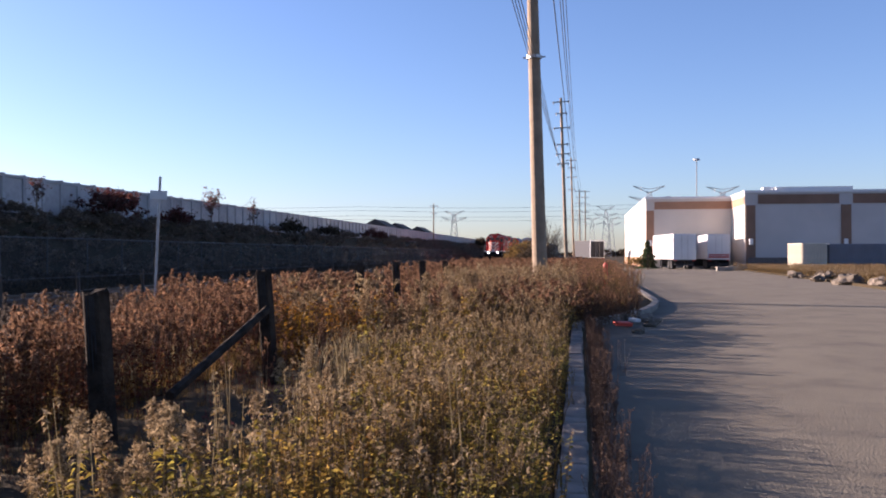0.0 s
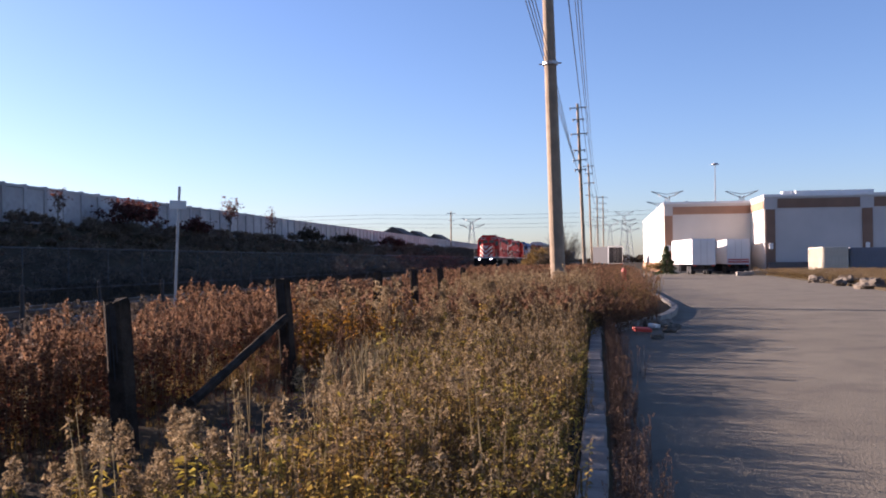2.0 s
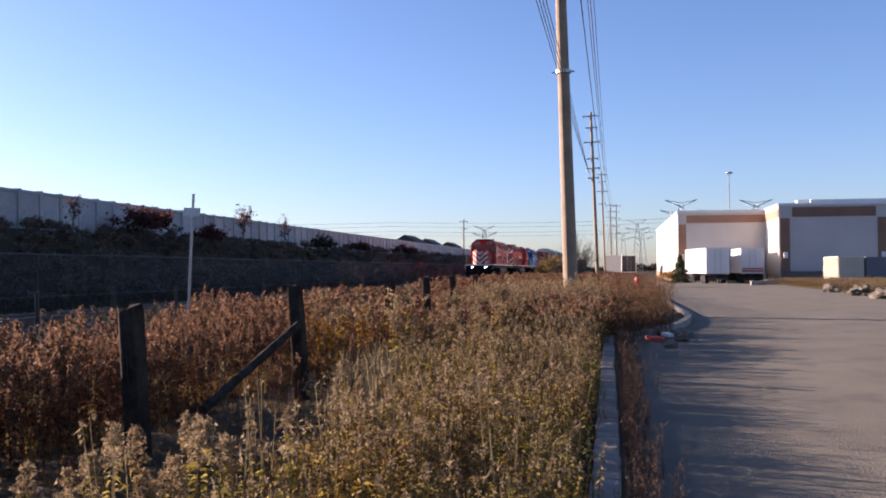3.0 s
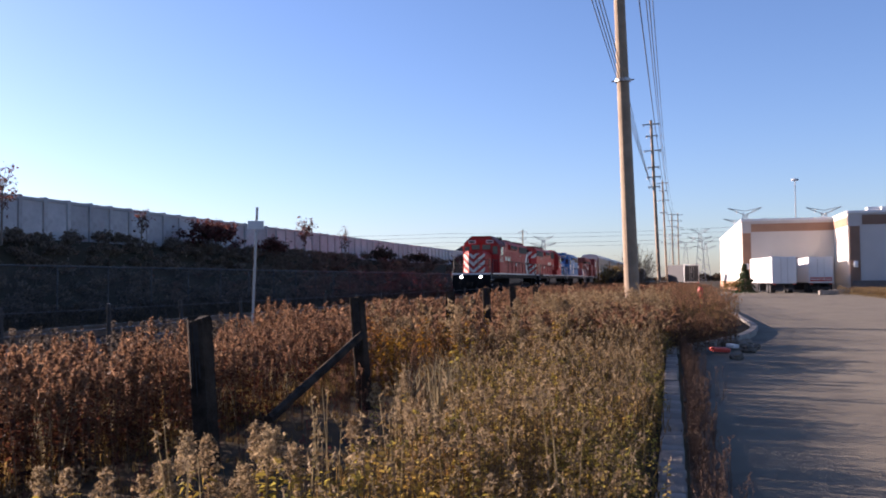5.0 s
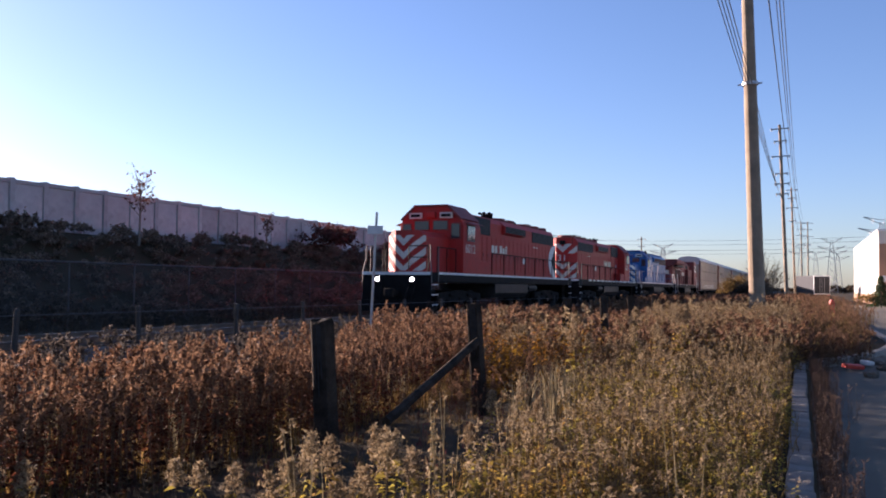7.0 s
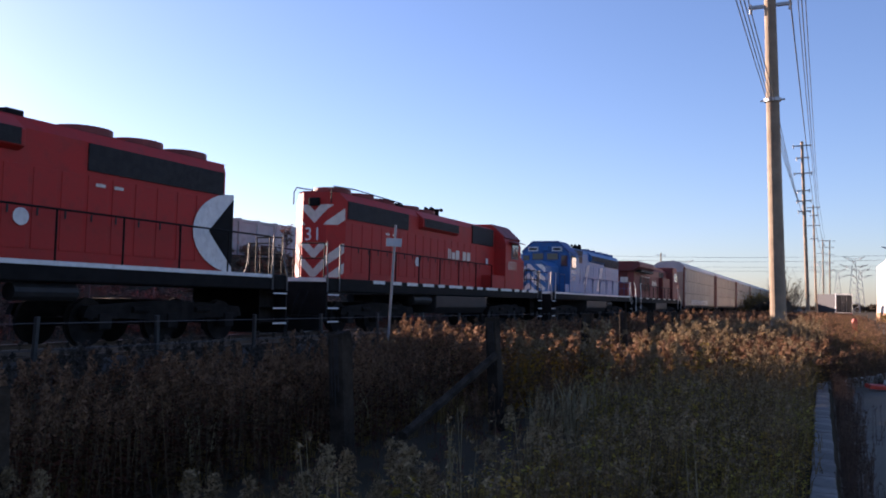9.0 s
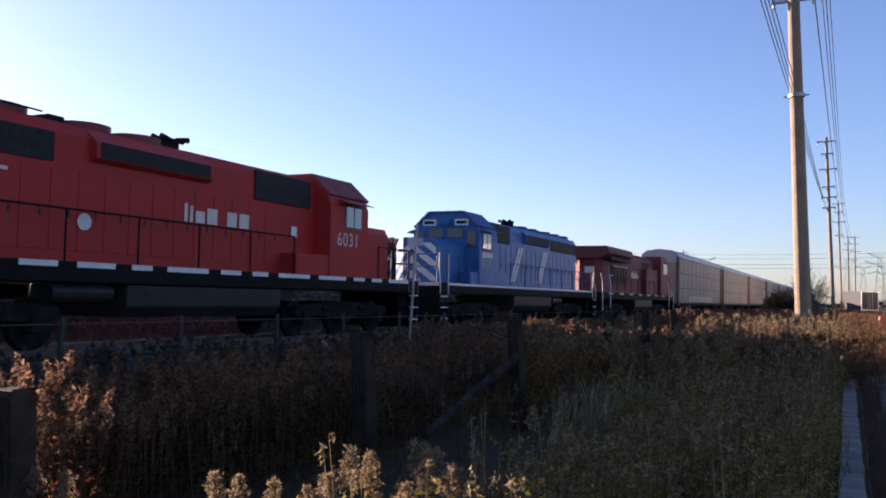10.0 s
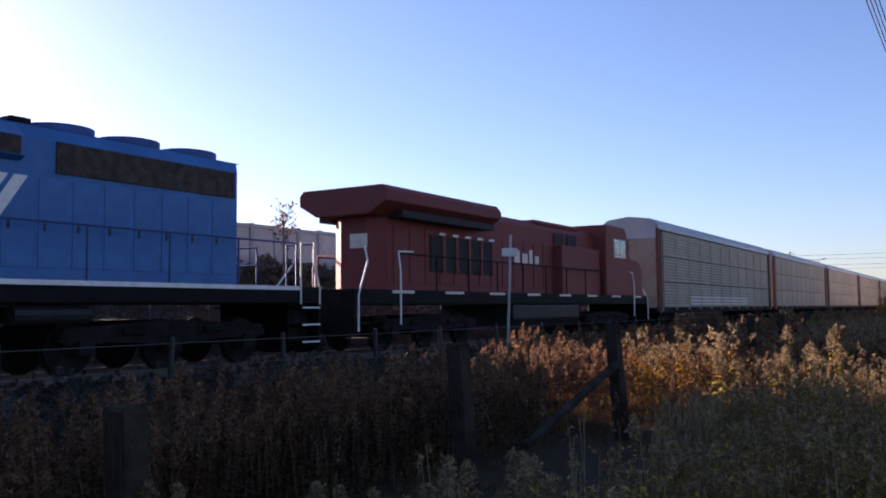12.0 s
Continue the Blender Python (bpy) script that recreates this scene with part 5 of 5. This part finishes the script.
scatter("fluffy_weeds", FLUFF_WEED, spots(-4.8, -0.9, 2.2, 5.5, 8, lambda x, y: 4.4 < math.hypot(x, y) < 5.2 and (24.5 < bearing(x, y) < 41.5 or 45 < bearing(x, y) < 55) and patchy(x, y, 1.6, 7, -0.3), lambda x, y: 0.7) + [(-2.15, 5.6, 0.74), (-2.0, 6.3, 0.7), (-2.4, 6.7, 0.72), (-2.25, 7.1, 0.75)] + spots(-3.8, -1.6, 12, 24, 0.9, None, lambda x, y: 1.15), [W_STEM, W_OLIVE, W_HEAD], "goldenrod stalks with pale fluffy seed heads", "weeds")
scatter("golden_weeds", GOLD_WEED, spots(-4.7, -3.4, 12.6, 15.4, 7, None, lambda x, y: 0.95) + spots(-2.5, -1.5, 6.0, 8.0, 5, None, lambda x, y: 0.5) + spots(-2.0, -0.9, 4.4, 6.0, 5, None, lambda x, y: 0.45), [W_STEM, W_GOLD, W_HEAD], "orange-yellow goldenrod clumps", "weeds")
scatter("straw_grass", STRAW, spots(-3.3, -1.9, 9.0, 11.6, 2.6, None, lambda x, y: 0.85) + spots(-8, -5, 5, 20, 0.4, None, lambda x, y: 0.85), [W_STEM, W_PALE], "pale dry grass stalks among the weeds", "grass")
scatter("dead_stalks", STALK, spots(-2.5, -0.3, 3.5, 12, 4.0, None, lambda x, y: 0.3 + 0.75 * lift(x, y)) + [(-0.62, 5.0, 0.85), (-0.7, 5.3, 0.9)], [W_PALE, W_TAN, W_HEAD], "single pale dead stalks among the weeds", "weeds")
scatter("verge_grass", LOW_GRASS, spots(-9.5, -0.2, 2.5, 16, 9, None, lambda x, y: 0.7 if x > -2.6 or x < -5 else 0.2), [W_STEM, W_TAN], "matted dry grass under the weeds", "grass")
scatter("far_weeds", FAR_WEED, spots(-9.8, -0.2, 16, 40, 6, lambda x, y: russet(x, y) and (x > -3.2 or patchy(x, y, 0.4, 6, -0.1)), lambda x, y: 0.8) + spots(-9.5, 0, 40, 100, 2.2, None, lambda x, y: 1.0), [W_STEM, W_TAN, W_RHEAD], "brown weeds stretching along the railway", "weeds")
# The shade over this strip is partly put into the leaf and head colours.
scatter("trackside_weeds", FAR_WEED, spots(-12.2, -6.6, 2, 60, 5.0, lambda x, y: not russet(x, y) or x < -9.0, lambda x, y: 0.6) + spots(-23, -18.6, 0, 90, 1.6, None, lambda x, y: 0.7), [W_STEM, W_DARK, W_SHADEHEAD], "grey-brown weeds beside the track, coloured darker for shade", "weeds")
scatter("island_weeds", TAN_WEED, spots(-0.1, 1.6, 22.8, 33, 7, lambda x, y: x < 0.1 + (y - 22) * 0.3, lambda x, y: 0.9) + spots(-0.1, 2.3, 33, 95, 3.4, None, lambda x, y: 0.95), [W_STEM, W_TAN, W_RHEAD], "dry weeds on the road island", "weeds")
scatter("kerb_edge_weeds", OLIVE_WEED, [(-0.34 - abs(rng.normal(0, 0.15)), y, rng.uniform(0.38, 0.66)) for y in rng.uniform(3.2, 20, 260)], [W_STEM, W_OLIVE, W_HEAD], "yellow-green weeds leaning over the kerb", "weeds")
scatter("tall_verge_weeds", TAN_WEED, [(rng.uniform(-1.3, -0.45), y, rng.uniform(0.5, 0.78)) for y in rng.uniform(4.2, 20, 60)], [W_STEM, W_TAN, W_HEAD], "taller tan weeds standing above the verge", "weeds")
GUTTER = [weed(4, 1.0, 14, 0.06, 14, 0.06, 0.014) for _ in range(6)]
scatter("gutter_weeds", GUTTER, [(0.09 + abs(rng.normal(0, 0.13)), y, rng.uniform(0.16, 0.46)) for y in rng.uniform(3.0, 20.5, 520)], [W_GUTTER, W_GUTTER, W_GUTTER], "thick reddish dead stems in the gutter", "weeds")
scatter("kerb_end_weeds", TAN_WEED, [(rng.uniform(-0.1, 0.5 + (y - 19.8) * 0.27), y, rng.uniform(0.35, 0.75)) for y in rng.uniform(19.8, 24.5, 120)], [W_STEM, W_RED, W_RHEAD], "brown weeds spilling over the kerb end", "weeds")
scatter("verge_weeds", FAR_WEED, [(x, y, 0.6) for x, y, h in spots(15.2, 34, 40, 92, 2.2)], [W_STEM, W_TAN, W_HEAD], "low scrub on the far verge", "weeds")
BERM = [bush(16, 1.0, 1.7, 26, 0.16) for _ in range(5)]
scatter("berm_scrub", BERM, [(x, y, 0.48 + 0.45 * abs(noise.noise(Vector((x, y * 0.2, 0))))) for x, y, h in spots(-31.2, -23.8, -12, 80, 1.8)] + [(x, y, 0.9) for x, y, h in spots(-31, -24, 80, 260, 0.35)], [BARK, W_BERM], "dark brown scrub covering the berm", "scrub")


def shrub(x, y, z, h, w, m, label, twigs=60, leaves=24, leaf_len=0.12, name="shrub"):
    v, f, k = bush(twigs, h, w, leaves, leaf_len)
    root = thing(name, pose(x, y, z), label, "shrub", "shrubs and bushes")
    for slot, pname, mm in ((0, "branchwork", BARK), (1, "foliage", m)):
        sel = f[k == slot]
        if len(sel):
            used, inv = np.unique(sel.ravel(), return_inverse=True)
            shared(pname, raw_mesh(pname, v[used], inv.reshape(-1, 3), [mm]), root, pose(0, 0, 0))
    return root


shrub(-29.4, 50.7, 3.7, 2.4, 4.1, W_WINE, "dark wine-red bushy shrub before the noise wall", 80, 30, 0.2)
shrub(-29.4, 59.4, 3.7, 1.4, 3.0, W_WINE, "low dark red shrub before the noise wall", 50, 24, 0.2)
shrub(-29.4, 84.6, 3.7, 1.7, 3.8, W_DARK, "dark brown shrub before the noise wall", 50, 24, 0.22)
shrub(-29.4, 97.5, 3.7, 1.5, 3.8, W_DARK, "dark brown shrub before the noise wall", 50, 24, 0.22)
shrub(-29.4, 120.4, 3.7, 1.8, 4.6, W_WINE, "reddish bare shrub before the noise wall", 50, 24, 0.25)
shrub(-29.4, 19.1, 3.7, 1.2, 3.0, W_DARK, "dark brown shrub before the noise wall", 50, 24, 0.2)
shrub(-29.4, 9.9, 3.7, 1.4, 3.8, W_DARK, "dark brown shrub before the noise wall", 50, 24, 0.2)
shrub(-3.4, 84, 0.1, 5.4, 4.6, W_PALE, "bare pale branching bush behind the wooden pole", 110, 3, 0.12)
shrub(-6.7, 97, 0.1, 3.5, 4.4, W_TAN, "olive-brown bush beside the track", 110, 36, 0.16)
shrub(-5.2, 91, 0.1, 2.7, 3.6, W_DARK, "dark scrubby bush beside the track", 90, 36, 0.16)
shrub(-5.6, 105, 0.1, 3.0, 4.0, W_DARK, "dark scrubby bush beside the track", 90, 36, 0.16)
shrub(-7.6, 114, 0.1, 3.2, 4.0, W_TAN, "olive-brown bush beside the track", 90, 36, 0.16)


def young_tree(x, y, z, h, leaves, label, seed):
    r = np.random.default_rng(seed)
    t = thing("young_tree", pose(x, y, z), label, "tree", "young trees before the noise wall")
    part("trunk", tube((0, 0, -0.2), (0.05, 0, h * 0.62), 0.06, 0.025, 7), BARK, t)
    limbs, c = bmesh.new(), Clump()
    for i in range(22):
        k = r.uniform(0.3, 0.62)
        a = r.uniform(0, 6.283)
        p = Vector((0.05 * k, 0, h * k))
        reach = h * 0.2 * r.uniform(0.5, 1.0)
        q = p + Vector((math.cos(a) * reach, math.sin(a) * reach, h * r.uniform(0.12, 0.38)))
        tube(p, q, 0.018, 0.007, 4, limbs)
        for j in range(3):
            b = p.lerp(q, r.uniform(0.3, 1.0))
            e = b + Vector(r.normal(0, h * 0.05, 3))
            tube(b, e, 0.007, 0.004, 3, limbs)
            for n in range(leaves):
                s = np.array(b.lerp(e, r.uniform(0, 1.3)))
                c.leaf(s + r.normal(0, 0.05, 3), r.normal(0, 1, 3), 0.14, 0.1, 0)
    part("branchwork", limbs, BARK, t)
    v, f, m = c.done()
    shared("crown", raw_mesh("crown", v, f, [W_WINE]), t, pose(0, 0, 0))


young_tree(-29.2, 32.2, 3.7, 4.04, 3, "slender young tree with few reddish leaves", 3)
young_tree(-29.2, 65.1, 3.7, 3.81, 8, "slender young tree with few reddish leaves", 4)
young_tree(-29.2, 42.7, 3.7, 2.51, 2, "thin bare sapling before the noise wall", 5)
young_tree(-29.2, 73.9, 3.7, 3.05, 3, "thin bare sapling before the noise wall", 6)


def conifer(x, y, h):
    t = thing("conifer", pose(x, y, 0), "small dark green conifer beside the warehouse", "tree")
    part("trunk", tube((0, 0, -0.1), (0, 0, h * 0.9), 0.09, 0.02, 7), BARK, t)
    c = Clump()
    for i in range(1500):
        k = rng.uniform(0, 1) ** 1.4
        z = 0.2 + (h - 0.2) * k
        r = (1 - k) * h * 0.4 * rng.uniform(0.3, 1.05) * (0.8 + 0.2 * math.sin(z * 9))
        a = rng.uniform(0, 6.283)
        c.leaf(np.array((math.cos(a) * r, math.sin(a) * r, z)), np.array((math.cos(a), math.sin(a), -0.3)), 0.28, 0.1, 0)
    v, f, m = c.done()
    shared("crown", raw_mesh("crown", v, f, [W_GREEN]), t, pose(0, 0, 0))


conifer(7.4, 101, 3.3)
shrub(6.2, 101.5, 0.0, 1.7, 3.0, W_TAN, "dry tan bush beside the conifer", 50, 24, 0.14)
FARWOOD = [bush(30, 4.0, 7, 30, 0.7) for _ in range(4)]
scatter("far_wood", FARWOOD, [(x, y, 1.0 + 0.5 * noise.noise(Vector((x * 0.03, 0, 0)))) for x, y, h in spots(-190, 260, 560, 640, 0.011)] + [(x, y, 0.8) for x, y, h in spots(-30, -19, 240, 420, 0.02)], [BARK, W_DARK], "distant brown treeline on the horizon", "trees")


# ---- houses behind the far end of the noise wall ----
ROOFDARK = mat("dark_shingle", (0.06, 0.055, 0.055), 0.9, vary=0.2)
BRICKRED = mat("house_brick", (0.27, 0.15, 0.11), 0.9, vary=0.15)


def house(x, y, w, d, eave, ridge):
    h = thing("house", pose(x, y, 4.0), "distant brick house with a dark pitched roof", "house", "houses behind the noise wall")
    part("wall", box(-w / 2, w / 2, -d / 2, d / 2, 0, eave), BRICKRED, h)
    part("roof", prism([(-w / 2 - 0.5, eave - 0.1), (0, ridge), (w / 2 + 0.5, eave - 0.1)], -d / 2 - 0.4, d / 2 + 0.4, axis="y"), ROOFDARK, h)
    for s in (-1, 1):
        part("window", box(s * w * 0.25 - 0.6, s * w * 0.25 + 0.6, -d / 2 - 0.03, -d / 2, eave - 1.8, eave - 0.5), DARK, h)


house(-62, 262, 11, 14, 5.2, 8.4)
house(-64, 300, 11, 14, 5.2, 8.6)
house(-66, 352, 12, 16, 5.4, 9.0)

motions()
